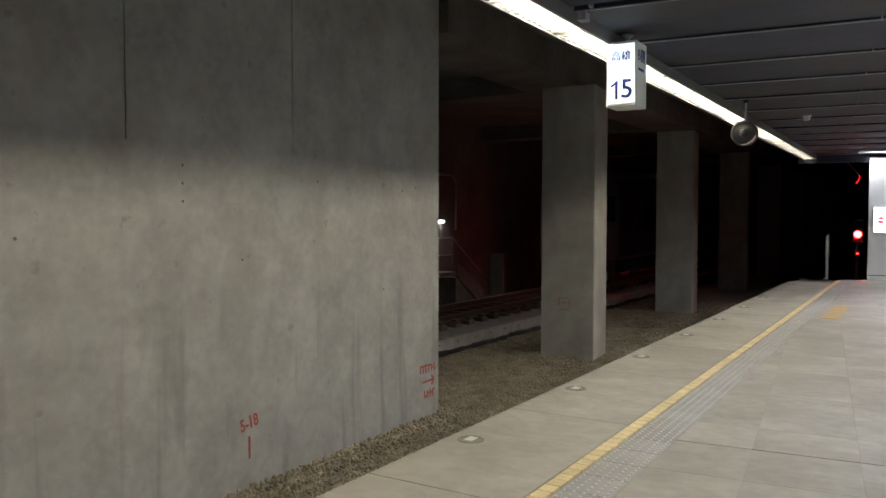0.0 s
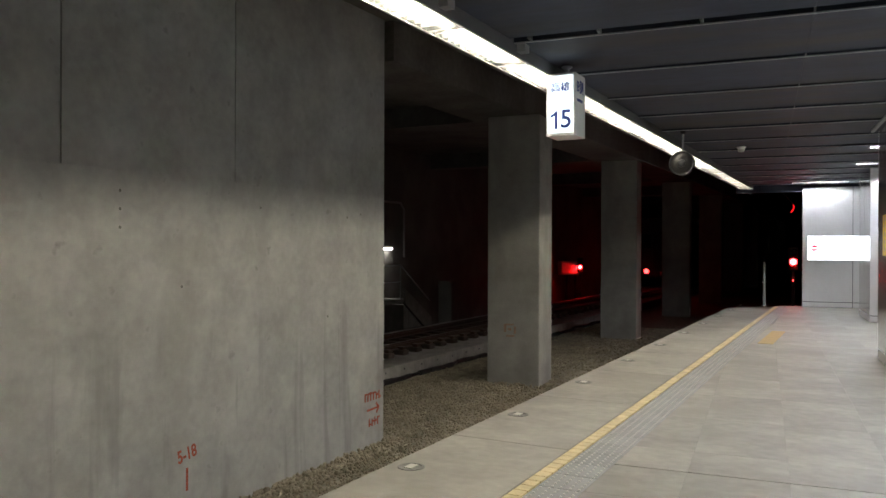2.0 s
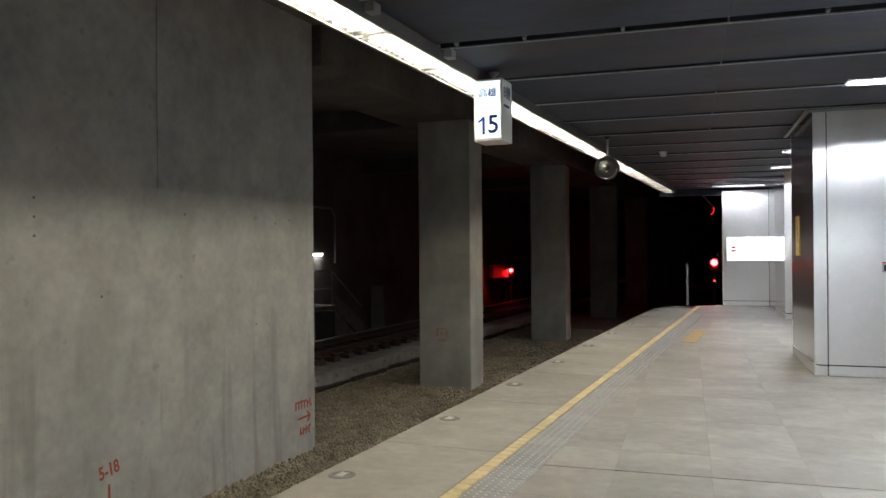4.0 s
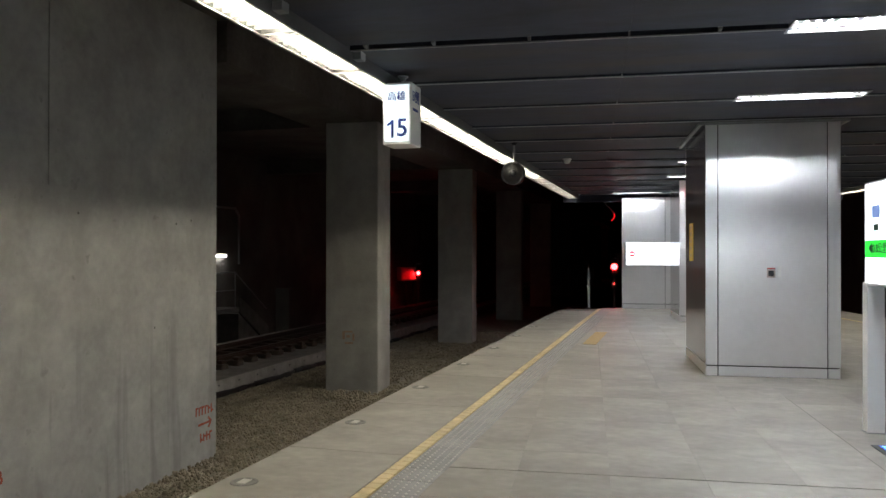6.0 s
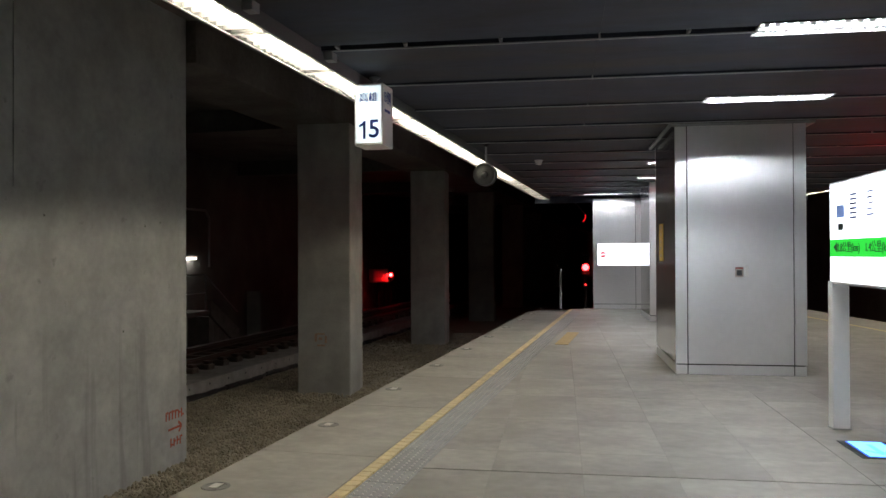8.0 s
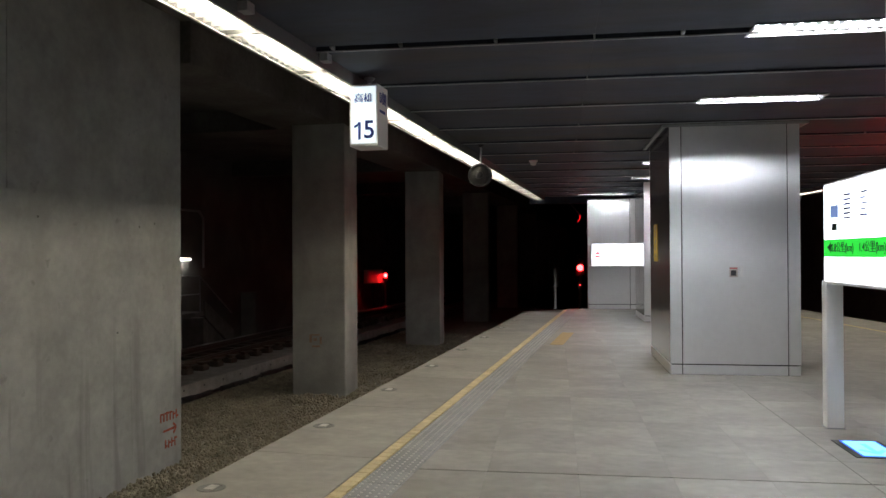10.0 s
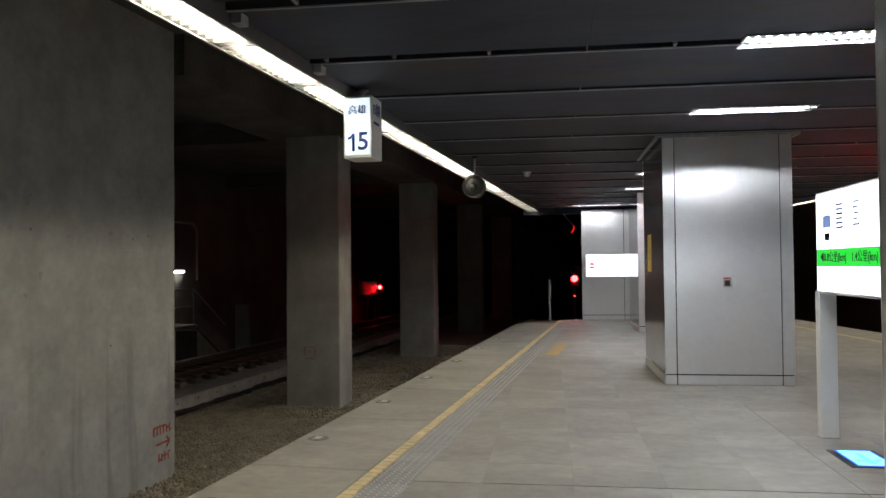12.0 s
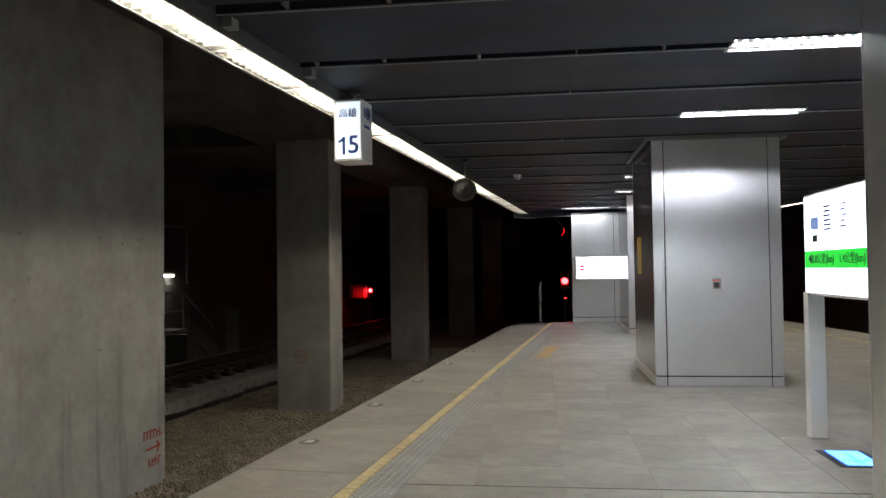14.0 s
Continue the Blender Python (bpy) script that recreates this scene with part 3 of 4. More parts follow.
# glowing floor guide plate
fp = thing("floor_guide_plate", pose(2.42, 6.52, 0.001), "illuminated blue floor guide plate with an arrow", "floor light")
part("frame", box(B(), -0.185, 0.185, -0.28, 0.28, 0.0, 0.006, 0.002), DARK_METAL, fp)
part("border", box(B(), -0.132, 0.15, -0.252, 0.252, 0.006, 0.008), PLATE_RIM, fp, "glowing deep blue border")
part("glass", box(B(), -0.116, 0.134, -0.236, 0.236, 0.008, 0.010), PLATE_PALE, fp, "glowing pale blue glass")
bm = B()
for a, b in (((0.01, -0.16), (0.01, 0.12)), ((0.01, -0.16), (-0.07, -0.07)), ((0.01, -0.16), (0.09, -0.07))):
    va, vb = Vector(a), Vector(b)
    d = (vb - va).normalized() * 0.02
    nrm = Vector((-d.y, d.x))
    prism(bm, [tuple(va - nrm - d), tuple(va + nrm - d), tuple(vb + nrm + d), tuple(vb - nrm + d)], 0.010, 0.0115)
part("arrow", bm, PLATE_BLUE, fp, "blue arrow")

# illuminated no-entry sign on the end wall
ne = thing("no_entry_sign", pose(1.76, 22.30, 1.53), "white illuminated wall sign with a red no-entry mark", "sign")
part("case", box(B(), -0.77, 0.77, -0.12, 0, -0.325, 0.325, 0.006), WHITE_PAINT, ne)
part("face_panel", box(B(), -0.75, 0.75, -0.124, -0.12, -0.305, 0.305), BOARD_WHITE, ne, "glowing white face")
part("mark", lathe(B(), [(0.085, 0), (0.085, 0.003)], 24, pose(-0.59, -0.124, 0.0, 90)), RED_GLOW, ne, "red round mark")
part("mark_bar", box(B(), -0.65, -0.53, -0.130, -0.127, -0.016, 0.016), BOARD_WHITE, ne)

# end post and its rail
ep = thing("end_post", pose(-0.02, 22.3, 0), "slim grey steel post at the platform end", "post")
part("post", box(B(), -0.032, 0.032, -0.03, 0.03, 0.008, 1.13, 0.006), GREY_METAL, ep)
part("foot", box(B(), -0.08, 0.08, -0.06, 0.06, 0, 0.008), GREY_METAL, ep)

# ------------------------------------------------------------------ signals


def signal(name, m, height, lit, label, power_mat):
    t = thing(name, m, label, "rail signal", "red signals")
    part("mast", rod(B(), (0, 0.10, 0), (0, 0.10, height + 0.1), 0.045), BLACK_PLASTIC, t)
    part("base", box(B(), -0.15, 0.15, -0.05, 0.25, -0.05, 0.05, 0.01), SLEEPER, t)
    part("head", box(B(), -0.14, 0.14, -0.02, 0.12, height - 0.25, height + 0.45, 0.02), BLACK_PLASTIC, t)
    for k, z in enumerate((height, height + 0.29)):
        part("lens", lathe(B(), [(lit, -0.012), (lit, 0.03), (lit * 0.9, 0.07), (lit * 0.6, 0.10), (0.001, 0.115)], 16, pose(0, -0.02, z, 90)),
             power_mat if k == 0 else TRAIN_GLASS, t, "lit red lens" if k == 0 else "dark lens")
        bm = B()
        for i in range(9):
            a0, a1 = math.pi * i / 9, math.pi * (i + 1) / 9
            r0, r1 = 0.118, 0.123
            ring = [(r * math.cos(a), z + r * math.sin(a)) for a, r in ((a0, r0), (a1, r0), (a1, r1), (a0, r1))]
            va = [bm.verts.new((x, -0.03, zz)) for x, zz in ring]
            vb = [bm.verts.new((x, -0.16, zz)) for x, zz in ring]
            bm.faces.new(va), bm.faces.new(vb[::-1])
            for j in range(4):
                bm.faces.new((va[j], vb[j], vb[(j + 1) % 4], va[(j + 1) % 4]))
        part("hood", bm, BLACK_PLASTIC, t)
    return t


near = signal("rail_signal", pose(0.80, 26.2, -1.14, 0, 0, 0), 2.24, 0.105, "black railway signal with lit red lens beyond the platform", NEAR_LENS)
# box with a glowing dot, added for the red reflection below the lens
part("lower_box", box(B(), -0.08, 0.08, -0.02, 0.06, 1.57, 1.76, 0.01), BLACK_PLASTIC, near)
part("lower_glint", lathe(B(), [(0.024, -0.01), (0.024, 0.004), (0.012, 0.012)], 14, pose(0, -0.02, 1.665, 90)), TAIL_LENS, near, "small red glowing dot standing in for the lens's reflection")
signal("rail_signal", pose(-8.19, 36.8, -1.14, 0, 0, 12), 1.71, 0.09, "low black railway signal with lit red lens beside far track", RED_LENS)
# added white case shows the signal's red glow and shields the wall from it
eq = thing("equipment_case", pose(-8.60, 36.72, -1.14, 0, 0, 48), "white case added beside the low signal to catch its red light", "cabinet")
part("body", box(B(), -0.66, 0.34, -0.15, 0.15, 1.35, 2.0, 0.02), WHITE_PAINT, eq)
part("door", box(B(), -0.60, 0.28, -0.165, -0.15, 1.40, 1.95, 0.004), WHITE_PAINT, eq)
for x in (-0.25, 0.22):
    part("leg", box(B(), x - 0.03, x + 0.03, -0.06, 0.06, 0, 1.36), BLACK_PLASTIC, eq)
# steel bracket over the near signal
br = thing("wire_bracket", pose(0.745, 24.65, -0.05), "thin steel overhead bracket beyond the platform end", "bracket")
part("arm", rod(B(), (-0.9, 0.3, 3.9), (0.02, -0.05, 2.83), 0.02), GREY_METAL, br)
# glowing stub stands in for the signal's red reflected in the bracket
bm = B()
for k in range(4):
    rod(bm, (0.03 * k - 0.012 * k * k, -0.05, 2.83 - 0.055 * k), (0.03 * (k + 1) - 0.012 * (k + 1) ** 2, -0.05, 2.83 - 0.055 * (k + 1)), 0.016)
part("glint", bm, BRACKET_GLINT, br, "curved red glint, the signal's reflection made as a glowing piece")
part("hanger", rod(B(), (-0.9, 0.3, 3.9), (-0.9, 0.3, 4.6), 0.02), GREY_METAL, br)

# unseen red lamp added for the ceiling glow: a drum turns in a half-open shield
beacon = thing("warning_beacon", pose(6.15, 12.0, 2.40), "unseen red lamp with a turning drum, added to redden the ceiling", "beacon")
part("mount", lathe(B(), [(0.05, 0.30), (0.025, 0.34), (0.025, 0.77), (0.06, 0.78), (0.06, 0.80)], 16), DARK_METAL, beacon)
part("cap", lathe(B(), [(0.17, 0.285), (0.17, 0.30)], 24), DARK_METAL, beacon)
# bowl added to keep the red light off the floor
part("tray", lathe(B(), [(0.02, -0.02), (0.33, -0.02), (0.36, 0.15), (0.352, 0.15), (0.325, 0.0), (0.02, 0.0)], 28), BLACK_PLASTIC, beacon, "black bowl under the drum")
bm = B()
for i in range(14):
    a0, a1 = radians(-100 + 200 * i / 14), radians(-100 + 200 * (i + 1) / 14)
    prism(bm, [(0.16 * math.cos(a0), 0.16 * math.sin(a0)), (0.168 * math.cos(a0), 0.168 * math.sin(a0)),
               (0.168 * math.cos(a1), 0.168 * math.sin(a1)), (0.16 * math.cos(a1), 0.16 * math.sin(a1))], 0, 0.285)
part("shield", bm, BLACK_PLASTIC, beacon, "black half-round shield")
drum = part("drum", lathe(B(), [(0.04, 0.01), (0.04, 0.275)], 16), BLACK_PLASTIC, beacon, "turning drum")
bm = B()
for i in range(10):
    a0, a1 = radians(105 + 150 * i / 10), radians(105 + 150 * (i + 1) / 10)
    prism(bm, [(0.04 * math.cos(a0), 0.04 * math.sin(a0)), (0.10 * math.cos(a0), 0.10 * math.sin(a0)),
               (0.10 * math.cos(a1), 0.10 * math.sin(a1)), (0.04 * math.cos(a1), 0.04 * math.sin(a1))], 0.02, 0.265)
part("lens", bm, CEILING_GLOW_RED, drum, "red lens on one side of the drum")
bm = B()
for i in range(10):
    a0, a1 = radians(-75 + 150 * i / 10), radians(-75 + 150 * (i + 1) / 10)
    prism(bm, [(0.04 * math.cos(a0), 0.04 * math.sin(a0)), (0.11 * math.cos(a0), 0.11 * math.sin(a0)),
               (0.11 * math.cos(a1), 0.11 * math.sin(a1)), (0.04 * math.cos(a1), 0.04 * math.sin(a1))], 0.01, 0.28)
part("blind", bm, BLACK_PLASTIC, drum, "black blind side")

# ------------------------------------------------------------------ far track
track = thing("track_slab", WEST, "raised concrete track slab with a pale kerb edge", "track", kind="structure")
part("kerb", box(B(), -5.42, -5.15, -11, 120, -1.3, -0.83, 0.015), KERB, track)
part("slab", box(B(), -8.6, -5.42, -11, 120, -1.3, -0.86), KERB, track)
bolt = mesh_of("anchor_hole", lathe(B(), [(0.02, 0), (0.02, 0.004)], 8), GROOVE)
for k in range(14):
    piece("anchor_hole", bolt, track, pose(-5.149, 10.2 + 0.7 * k, -0.93, 0, 90, 0))
sl = mesh_of("sleeper", box(B(), -0.95, 0.74, -0.13, 0.13, -0.06, 0.075, 0.035), FASTENER)
clip = mesh_of("rail_clip", box(B(), -0.16, 0.16, -0.09, 0.09, 0.0, 0.07, 0.02), RAIL)
for k in range(110):
    piece("sleeper", sl, track, pose(-6.62, 6.0 + 0.6 * k, -0.83))
    if 4 < k < 40:
        piece("rail_clip", clip, track, pose(-6.07, 6.0 + 0.6 * k, -0.755))
prof = [(-0.06, 0), (0.06, 0), (0.06, 0.012), (0.01, 0.03), (0.01, 0.10), (0.034, 0.112), (0.034, 0.145), (-0.034, 0.145),
        (-0.034, 0.112), (-0.01, 0.10), (-0.01, 0.03), (-0.06, 0.012)]
for i, u in enumerate((-6.07, -7.17)):
    r = tagged(part("rail", extrude_profile(B(), prof, -11, 165), RAIL, None, m=WEST @ pose(u, 0, -0.74)),
               "brown steel running rail of the far track", "rail", "running rails", "structure")

# wavy black rod added for the dark line along the foot of the kerb
cb = thing("cable", WEST @ pose(-5.10, 0, -1.10), "wavy black strand added as the dark line at the kerb foot", "cable")
bm = B()
wave = [(0.03 * math.sin(v * 0.83) + 0.018 * math.sin(v * 2.1), 9.0 + 0.35 * v, 0.012 * math.sin(v * 1.3)) for v in range(64)]
for a, b in zip(wave, wave[1:]):
    rod(bm, a, b, 0.05 + 0.018 * math.sin(a[1] * 5.3) * math.sin(a[1] * 1.9))
part("dark_line", bm, BLACK_PLASTIC, cb)

# service landing with steps and handrail on the far wall
ld = thing("service_stair", WEST @ pose(-9.8, 0.9, 0), "small concrete landing and steps with a steel handrail", "stairs")
part("landing", box(B(), 0.0, 1.0, 15.5, 18.9, -0.12, 0.0, 0.01), SLEEPER, ld)
part("landing_wall", box(B(), 0.02, 0.35, 15.5, 18.8, -1.3, -0.12), DARK_CONCRETE, ld)
for k in range(6):
    part("step", box(B(), 0.02, 0.95, 18.9 + 0.28 * k, 19.18 + 0.28 * k, -1.3, -0.185 - 0.185 * k, 0.008), SLEEPER, ld)
bm = B()
slope = [(18.85, 0.30), (18.85, -0.14), (20.45, -1.2), (20.45, -0.66)]
lo = [bm.verts.new((0.955, y, z)) for y, z in slope]
hi = [bm.verts.new((1.04, y, z)) for y, z in slope]
bm.faces.new(lo), bm.faces.new(hi[::-1])
for i in range(4):
    bm.faces.new((lo[i], hi[i], hi[(i + 1) % 4], lo[(i + 1) % 4]))
part("parapet", bm, SLEEPER, ld, "sloping concrete parapet")
for v in (15.9, 17.6, 18.75):
    part("post", rod(B(), (0.93, v, 0), (0.93, v, 1.0), 0.02), GREY_METAL, ld)
part("handrail", rod(B(), (0.93, 15.6, 1.0), (0.93, 18.75, 1.0), 0.022), GREY_METAL, ld)
part("midrail", rod(B(), (0.93, 15.6, 0.5), (0.93, 18.75, 0.5), 0.016), GREY_METAL, ld)
part("stair_rail", rod(B(), (0.93, 18.75, 1.0), (0.93, 20.5, -0.15), 0.022), GREY_METAL, ld)
wl = thing("wall_lamp", WEST @ pose(-9.76, 19.95, 1.46), "lit fluorescent wall lamp above a service landing", "wall lamp")
part("bracket", box(B(), -0.04, 0.03, -0.1, 0.1, 0.03, 0.09), GREY_METAL, wl)
part("body", box(B(), 0.02, 0.12, -0.55, 0.55, 0.03, 0.07, 0.01), WHITE_PAINT, wl)
part("tube", rod(B(), (0.07, -0.52, 0.0), (0.07, 0.52, 0.0), 0.022, 8), WALL_LAMP, wl, "lit tube")
cd = thing("conduit", WEST @ pose(-9.77, 21.3, 0), "grey cable conduit up the tunnel wall", "pipe")
part("pipe", rod(B(), (0.02, 0, 1.2), (0.02, 0, 2.7), 0.035), GREY_METAL, cd)
part("pipe_bend", rod(B(), (0.02, 0, 2.69), (0.02, -0.22, 2.9), 0.035), GREY_METAL, cd)
part("pipe_run", rod(B(), (0.02, -0.21, 2.9), (0.02, -2.4, 2.9), 0.035), GREY_METAL, cd)
cab = thing("relay_cabinet", WEST @ pose(-9.45, 23.7, -1.14), "grey trackside cabinet against the tunnel wall", "cabinet")
part("body", box(B(), -0.25, 0.25, -0.2, 0.2, 0, 1.5, 0.01), DARK_CONCRETE, cab)
part("door", box(B(), 0.25, 0.265, -0.17, 0.17, 0.06, 1.44, 0.004), DARK_CONCRETE, cab)

# ------------------------------------------------------------------ departing train


def build_train():
    """Rear at local y = 0, length along +y, rail top at z = 0."""
    t = thing("train", pose(0, 0, 0), "dark unlit rail carriage departing, two red tail lights lit", "train")
    n, L, W = 8, 20.0, 1.36
    side = [(-W, 0.95), (-W, 2.6), (-W + 0.06, 3.1), (-W + 0.35, 3.5), (-0.6, 3.72), (0.6, 3.72), (W - 0.35, 3.5), (W - 0.06, 3.1),
            (W, 2.6), (W, 0.95), (W - 0.08, 0.85), (-W + 0.08, 0.85)]
    part("body", extrude_profile(B(), side, 0.12, L), TRAIN_PAINT, t)
    part("end_wall", extrude_profile(B(), [(x * 0.985, 0.85 + (z - 0.85) * 0.985) for x, z in side], 0.0, 0.12), TRAIN_PAINT, t)
    for x in (-0.85, 0.85):
        part("end_window", box(B(), x - 0.38, x + 0.38, -0.012, 0.0, 2.05, 2.85, 0.004), TRAIN_GLASS, t)
    part("gangway_door", box(B(), -0.36, 0.36, -0.05, 0.0, 0.95, 2.95, 0.01), DARK_METAL, t)
    for x in (-0.70, 0.70):
        lamp = part("tail_light", lathe(B(), [(0.15, -0.02), (0.15, 0.03), (0.13, 0.035)], 18, pose(x, -0.06, 0.80, 90)), DARK_METAL, t)
        part("lens", lathe(B(), [(0.13, 0.036), (0.13, 0.06), (0.08, 0.09)], 16, pose(x, -0.06, 0.80, 90)), TAIL_LENS, lamp, "lit red lens")
    for s in (-1, 1):
        for k in range(n):
            y = 1.8 + k * 2.2
            part("side_window", box(B(), *sorted((s * W, s * (W + 0.008))), y, y + 1.4, 1.75, 2.55), TRAIN_GLASS, t)
        for y in (0.7, L - 1.4):
            part("side_door", box(B(), *sorted((s * W, s * (W + 0.012))), y, y + 0.8, 0.95, 2.85), DARK_METAL, t)
    part("buffer_beam", box(B(), -1.2, 1.2, -0.08, 0.1, 0.6, 0.86, 0.01), DARK_METAL, t)
    part("coupler", box(B(), -0.12, 0.12, -0.45, 0.0, 0.55, 0.8, 0.02), DARK_METAL, t)
    part("air_conditioner", box(B(), -0.7, 0.7, 7.5, 11.5, 3.70, 3.95, 0.04), GREY_METAL, t)
    for y in (3.0, 16.5):
        bogie = part("bogie", box(B(), -1.0, 1.0, y - 1.3, y + 1.3, 0.35, 0.75, 0.03), DARK_METAL, t)
        for dy in (-1.05, 1.05):
            for x in (-0.53, 0.53):
                part("wheel", lathe(B(), [(0.43, -0.06), (0.43, 0.05), (0.46, 0.055), (0.46, 0.07)], 20,
                                    pose(x, y + dy, 0.43, 0, 90 if x < 0 else -90, 0)), RAIL, bogie)
    return t


train = build_train()

# ------------------------------------------------------------------ sprayed marks on the wall
mk = thing("sprayed_mark", WEST @ pose(-2.742, 5.67, -0.55), "red sprayed survey figure with a tick on concrete", "graffiti")
writing("figure", "5-18", 0.17, RED_PAINT, mk, pose(0.0, 0, 0.09, 90, 0, 90) @ pose(0, 0, 0, 0, 0, 10), wide=0.78, bold=0.004)
part("tick", box(B(), -0.001, 0.002, -0.014, 0.012, -0.26, -0.04), RED_PAINT, mk)
mk = thing("sprayed_mark", WEST @ pose(-2.742, 8.9, -0.62), "red sprayed arrow with scrawled lines on concrete", "graffiti")
bm = B()
for a, b in (((-0.14, 0), (0.14, 0.01)), ((0.14, 0.01), (0.07, 0.07)), ((0.14, 0.01), (0.08, -0.06))):
    va, vb = Vector(a), Vector(b)
    d = (vb - va).normalized() * 0.014
    q = Vector((-d.y, d.x))
    pts = [va - q, va + q, vb + q, vb - q]
    lo = [bm.verts.new((-0.001, p.x, p.y)) for p in pts]
    hi = [bm.verts.new((0.002, p.x, p.y)) for p in pts]
    bm.faces.new(lo[::-1]), bm.faces.new(hi)
    for i in range(4):
        bm.faces.new((lo[i], lo[(i + 1) % 4], hi[(i + 1) % 4], hi[i]))
part("arrow", bm, RED_PAINT, mk)
rng = random.Random(5)
for row, y0, count in ((0.17, -0.20, 6), (-0.17, -0.10, 4)):
    for k in range(count):
        bm = B()
        y = y0 + 0.066 * k
        box(bm, -0.001, 0.002, y, y + 0.023, row - 0.05, row + 0.045 + 0.02 * rng.random())
        zz = row + 0.035 * rng.choice((-1, 0, 1))
        box(bm, -0.001, 0.0025, y + 0.0235, y + 0.056, zz, zz + 0.024)
        part("scrawl_bar", bm, RED_PAINT, mk)

mk = thing("paint_mark", pose(-4.52, 14.222, -0.1, 0, 0, 0.8), "faded orange survey mark on a concrete pillar", "graffiti")
for x, z, w, h in ((-0.10, 0.13, 0.17, 0.03), (-0.13, 0.0, 0.05, 0.15), (0.07, -0.03, 0.04, 0.14), (-0.08, -0.09, 0.16, 0.035), (-0.05, 0.03, 0.07, 0.05)):
    part("paint_bar", box(B(), x, x + w, -0.002, 0.001, z, z + h), FADED, mk)

# ------------------------------------------------------------------ edge discs, tactile strip, pads
disc = thing("edge_disc", pose(0, 0, 0), "round recessed steel disc with a pale centre in the platform edge", "floor disc", "discs along the platform edge")
part("ring", lathe(B(), [(0.097, 0.001), (0.093, 0.005), (0.074, 0.005), (0.07, 0.002)], 24), RING, disc, "dark ring")
part("cover", box(B(), -0.033, 0.033, -0.052, 0.052, 0.002, 0.009, 0.003), STUD, disc, "pale worn cover")
for k in range(10):
    m = pose(edge_x("west", 4.91 + 1.92 * k) + 0.175, 4.91 + 1.92 * k, 0, 0, 0, -5.63)
    if k == 0:
        disc.matrix_basis = m
    else:
        copy_thing(disc, m)

bm = B()
for k in range(270):
    v = 3.4 + 0.06 * k
    for j in range(5):
        u = 1.13 + 0.06 * j
        vs = [bm.verts.new((u + 0.010 * math.cos(a), v + 0.010 * math.sin(a), 0.0)) for a in [i * math.pi / 3 for i in range(6)]]
        vt = [bm.verts.new((u + 0.008 * math.cos(a), v + 0.008 * math.sin(a), 0.005)) for a in [i * math.pi / 3 for i in range(6)]]
        bm.faces.new(vt)
        for i in range(6):
            bm.faces.new((vs[i], vs[(i + 1) % 6], vt[(i + 1) % 6], vt[i]))
studs = part("studs", bm, STUD, platform, "rows of small metal studs", m=WEST)
studs["kind"] = "stuff"

# ------------------------------------------------------------------ paving pieces
edge_slab = mesh_of("slab", box(B(), 0.0, 0.985, 0.003, 1.917, -0.06, 0.0, 0.004), SLAB)
for k in range(-7, 12):
    v0 = 4.0 + 1.92 * k
    if v0 + 1.92 < 22.9:
        piece("slab", edge_slab, platform, WEST @ pose(0, v0, 0))
east_slab = mesh_of("slab", box(B(), -0.985, 0.0, 0.003, 1.917, -0.06, 0.0, 0.004), SLAB)
for k in range(-7, 12):
    v0 = 3.4 + 1.92 * k
    if v0 + 1.92 < 22.9:
        piece("slab", east_slab, platform, EAST @ pose(0, v0, 0))
yel = mesh_of("yellow_tile", box(B(), 0.995, 1.09, 0.004, 0.109, -0.05, 0.002, 0.003), YELLOW)
for k in range(165):
    piece("yellow_tile", yel, platform, WEST @ pose(0, 3.6 + 0.113 * k, 0))
bm = B()
for v0 in (-12.0, -6.0, 0.0):
    box(bm, 0.995, 1.09, v0 + 0.002, min(v0 + 5.998, 3.598), -0.05, 0.001)
part("yellow_line", bm, YELLOW, platform, m=WEST)
part("yellow_line", box(B(), -1.09, -0.995, -12, 22.3, -0.05, 0.001), YELLOW, platform, m=EAST)
tact = mesh_of("tactile_tile", box(B(), 1.103, 1.398, 0.002, 0.308, -0.05, 0.0), STRIP_STONE)
for k in range(-24, 72):
    piece("tactile_tile", tact, platform, WEST @ pose(0, 0.312 * k, 0))

# main paving, clipped to the tapering field between the tactile strips
PW, PD = 0.645, 1.2
y = -11.95
while y < PLATFORM_END - 0.05:
    yb = min(y + PD, PLATFORM_END - 0.03)
    if y < 5.55 < yb - 0.05:
        yb = 5.55
    elif abs(y - 5.55) < 1e-6:
        yb = 6.12
    gap = 0.02 if abs(yb - 5.55) < 1e-6 else 0.0025
    xl0, xl1 = edge_x("west", y) + 1.407, edge_x("west", yb) + 1.407
    xr0, xr1 = edge_x("east", y) - 1.11, edge_x("east", yb) - 1.11
    x = 2.08 - 10 * PW
    while x < max(xr0, xr1):
        a0, a1 = max(x, xl0), max(x, xl1)
        b0, b1 = min(x + PW, xr0), min(x + PW, xr1)
        if b0 - a0 > 0.03 or b1 - a1 > 0.03:
            bm = B()
            prism(bm, [(a0 + 0.0007, y), (max(b0, a0 + 0.004) - 0.0007, y), (max(b1, a1 + 0.004) - 0.0007, yb - gap), (a1 + 0.0007, yb - gap)], -0.05, 0.0)
            part("slab", bm, SLAB, platform)
        x += PW
    y = yb
part("joint", box(B(), 2.076, 2.082, 4.2, 8.9, -0.01, 0.0008), BED, platform, "dark paving joint")
pad = mesh_of("pad_tile", box(B(), 0.004, 0.232, 0.004, 0.296, 0.0, 0.005, 0.002), ORANGE)
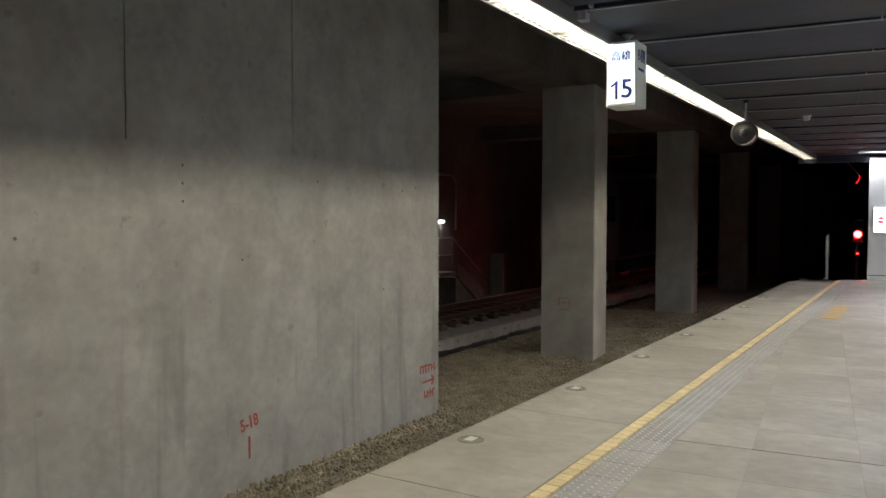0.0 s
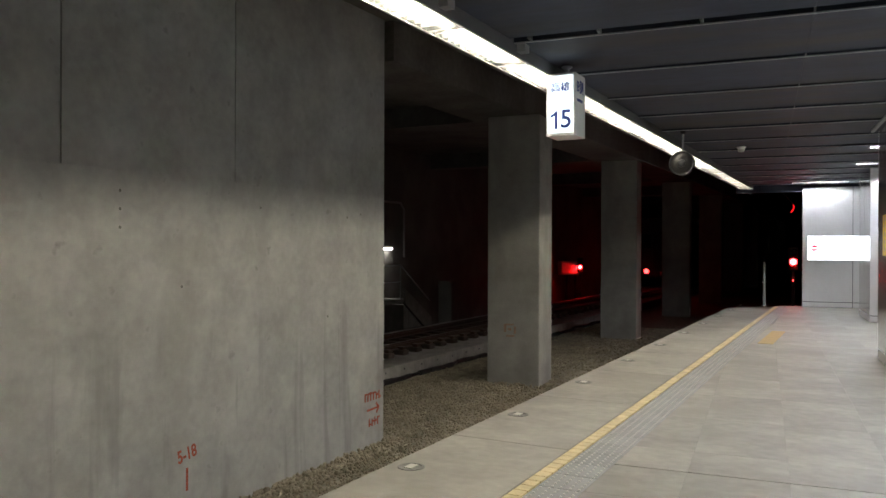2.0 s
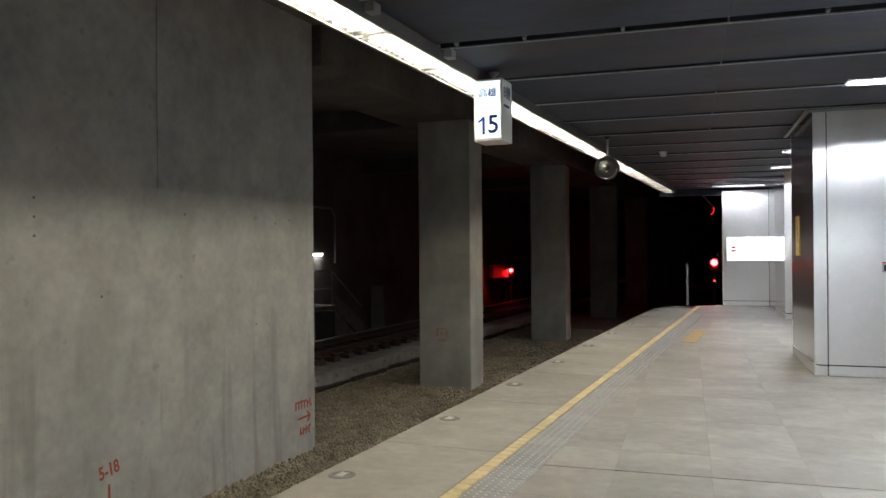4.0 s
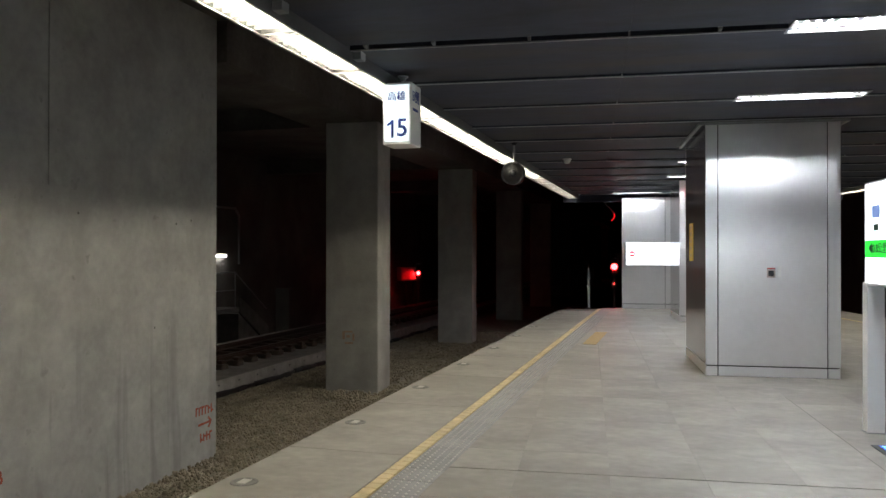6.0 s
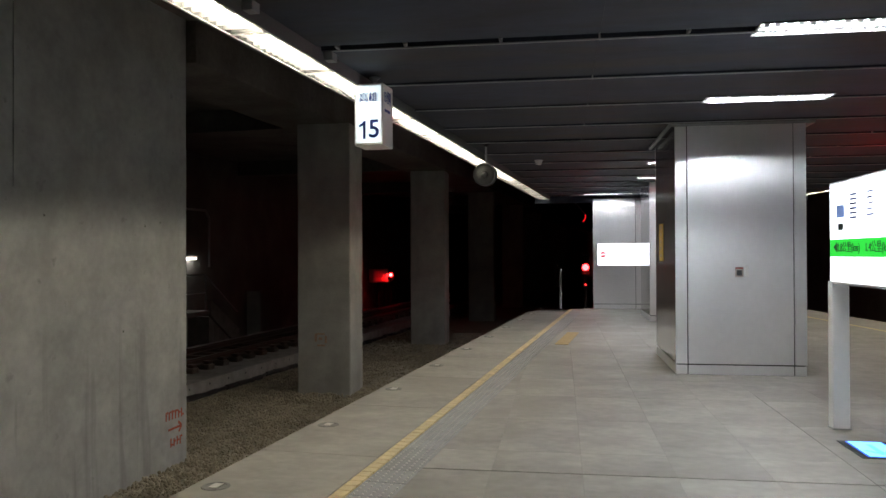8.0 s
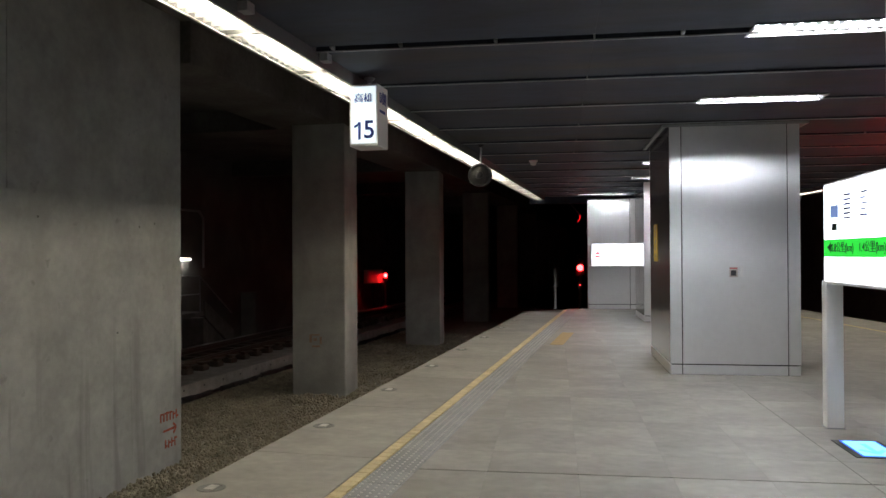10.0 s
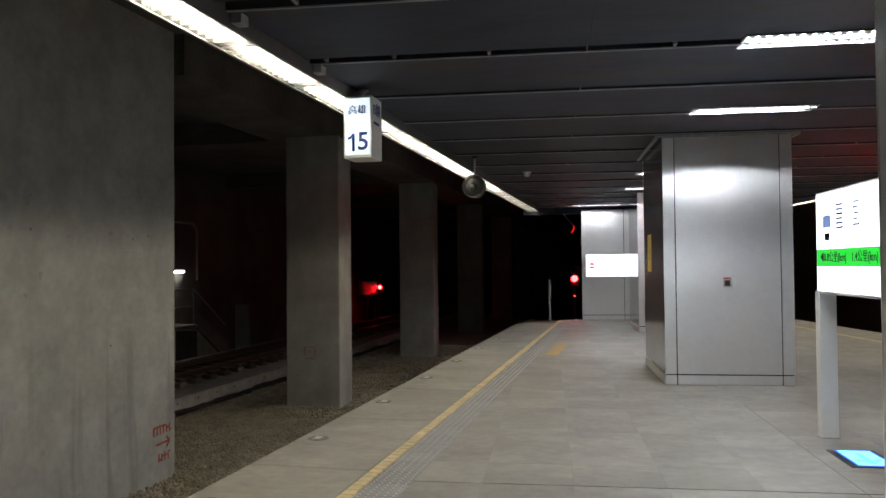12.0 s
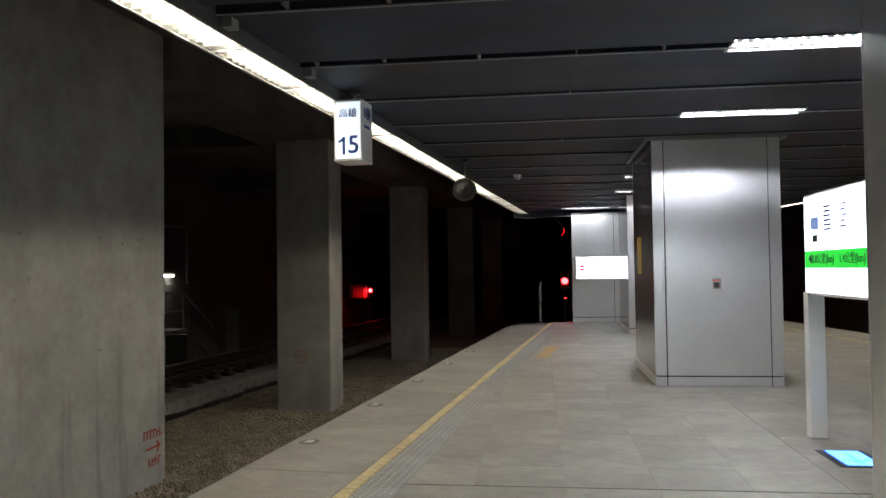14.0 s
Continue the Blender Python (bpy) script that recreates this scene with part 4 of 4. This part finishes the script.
for k in range(7):
    piece("pad_tile", pad, platform, pose(-0.12 + 0.034 * k, 13.4 + 0.3 * k, 0.001, 0, 0, -5.63))
# ------------------------------------------------------------------ ballast stones
rng = random.Random(11)
shapes = []
for s in range(6):
    b2 = B()
    bmesh.ops.create_icosphere(b2, subdivisions=1, radius=1)
    for v in b2.verts:
        v.co *= rng.uniform(0.72, 1.15)
    b2.verts.ensure_lookup_table()
    shapes.append(([v.co.copy() for v in b2.verts], [[v.index for v in f.verts] for f in b2.faces]))
    b2.free()
verts, faces = [], []


def scatter(count, u0, u1, v0, v1, size, z):
    for _ in range(count):
        u, v = rng.uniform(u0, u1), rng.uniform(v0, v1)
        co, fs = shapes[rng.randrange(6)]
        r = size * rng.uniform(0.6, 1.35)
        m = WEST @ Matrix.Translation((u, v, z + rng.uniform(-0.01, 0.025))) @ Euler(
            (rng.uniform(0, 6), rng.uniform(0, 6), rng.uniform(0, 6))).to_matrix().to_4x4() @ Matrix.Diagonal((r, r * 0.8, r * 0.65, 1))
        base = len(verts)
        verts.extend((m @ c)[:] for c in co)
        faces.extend([base + i for i in f] for f in fs)


scatter(17000, -2.74, 0.1, 4.5, 15.0, 0.021, -1.135)
scatter(17000, -4.98, -2.7, 9.2, 20.0, 0.021, -1.135)
scatter(9000, -4.95, 0.1, 15.0, 26.0, 0.024, -1.138)
scatter(900, -3.8, -2.5, 13.2, 15.6, 0.03, -1.10)
scatter(1100, -2.74, -2.35, 4.5, 9.2, 0.03, -1.10)
me = bpy.data.meshes.new("ballast")
me.from_pydata(verts, [], faces)
me.materials.append(BALLAST)
tagged(new("ballast", me), "loose grey-brown ballast stones between wall and platform", "gravel", kind="stuff")


def motions():
    # the carriage runs away along the far track, easing off once it is far into the tunnel
    run = [(t, 23.75 + 9.7 * t) for t in (0.0, 1.0, 2.0, 3.0, 4.0, 5.0)] + [(t, 72.25 + 8.0 * (t - 5.0)) for t in (7.0, 9.0, 11.0, 13.0, 14.0)]
    walk(train, [(t, WEST @ pose(-6.62, v, -0.59)) for t, v in run])
    # the unseen lamp's red side faces the platform from 6.65 s to 12.15 s
    walk(drum, [(0.0, pose(0, 0, 0, 0, 0, 180)), (6.55, pose(0, 0, 0, 0, 0, 180)), (6.6, pose(0, 0, 0, 0, 0, 120)),
                (6.66, pose(0, 0, 0, 0, 0, 60)), (6.72, pose(0, 0, 0, 0, 0, 0)), (12.05, pose(0, 0, 0, 0, 0, 0)),
                (12.1, pose(0, 0, 0, 0, 0, -60)), (12.16, pose(0, 0, 0, 0, 0, -120)), (12.22, pose(0, 0, 0, 0, 0, -180)),
                (14.0, pose(0, 0, 0, 0, 0, -180))])


motions()
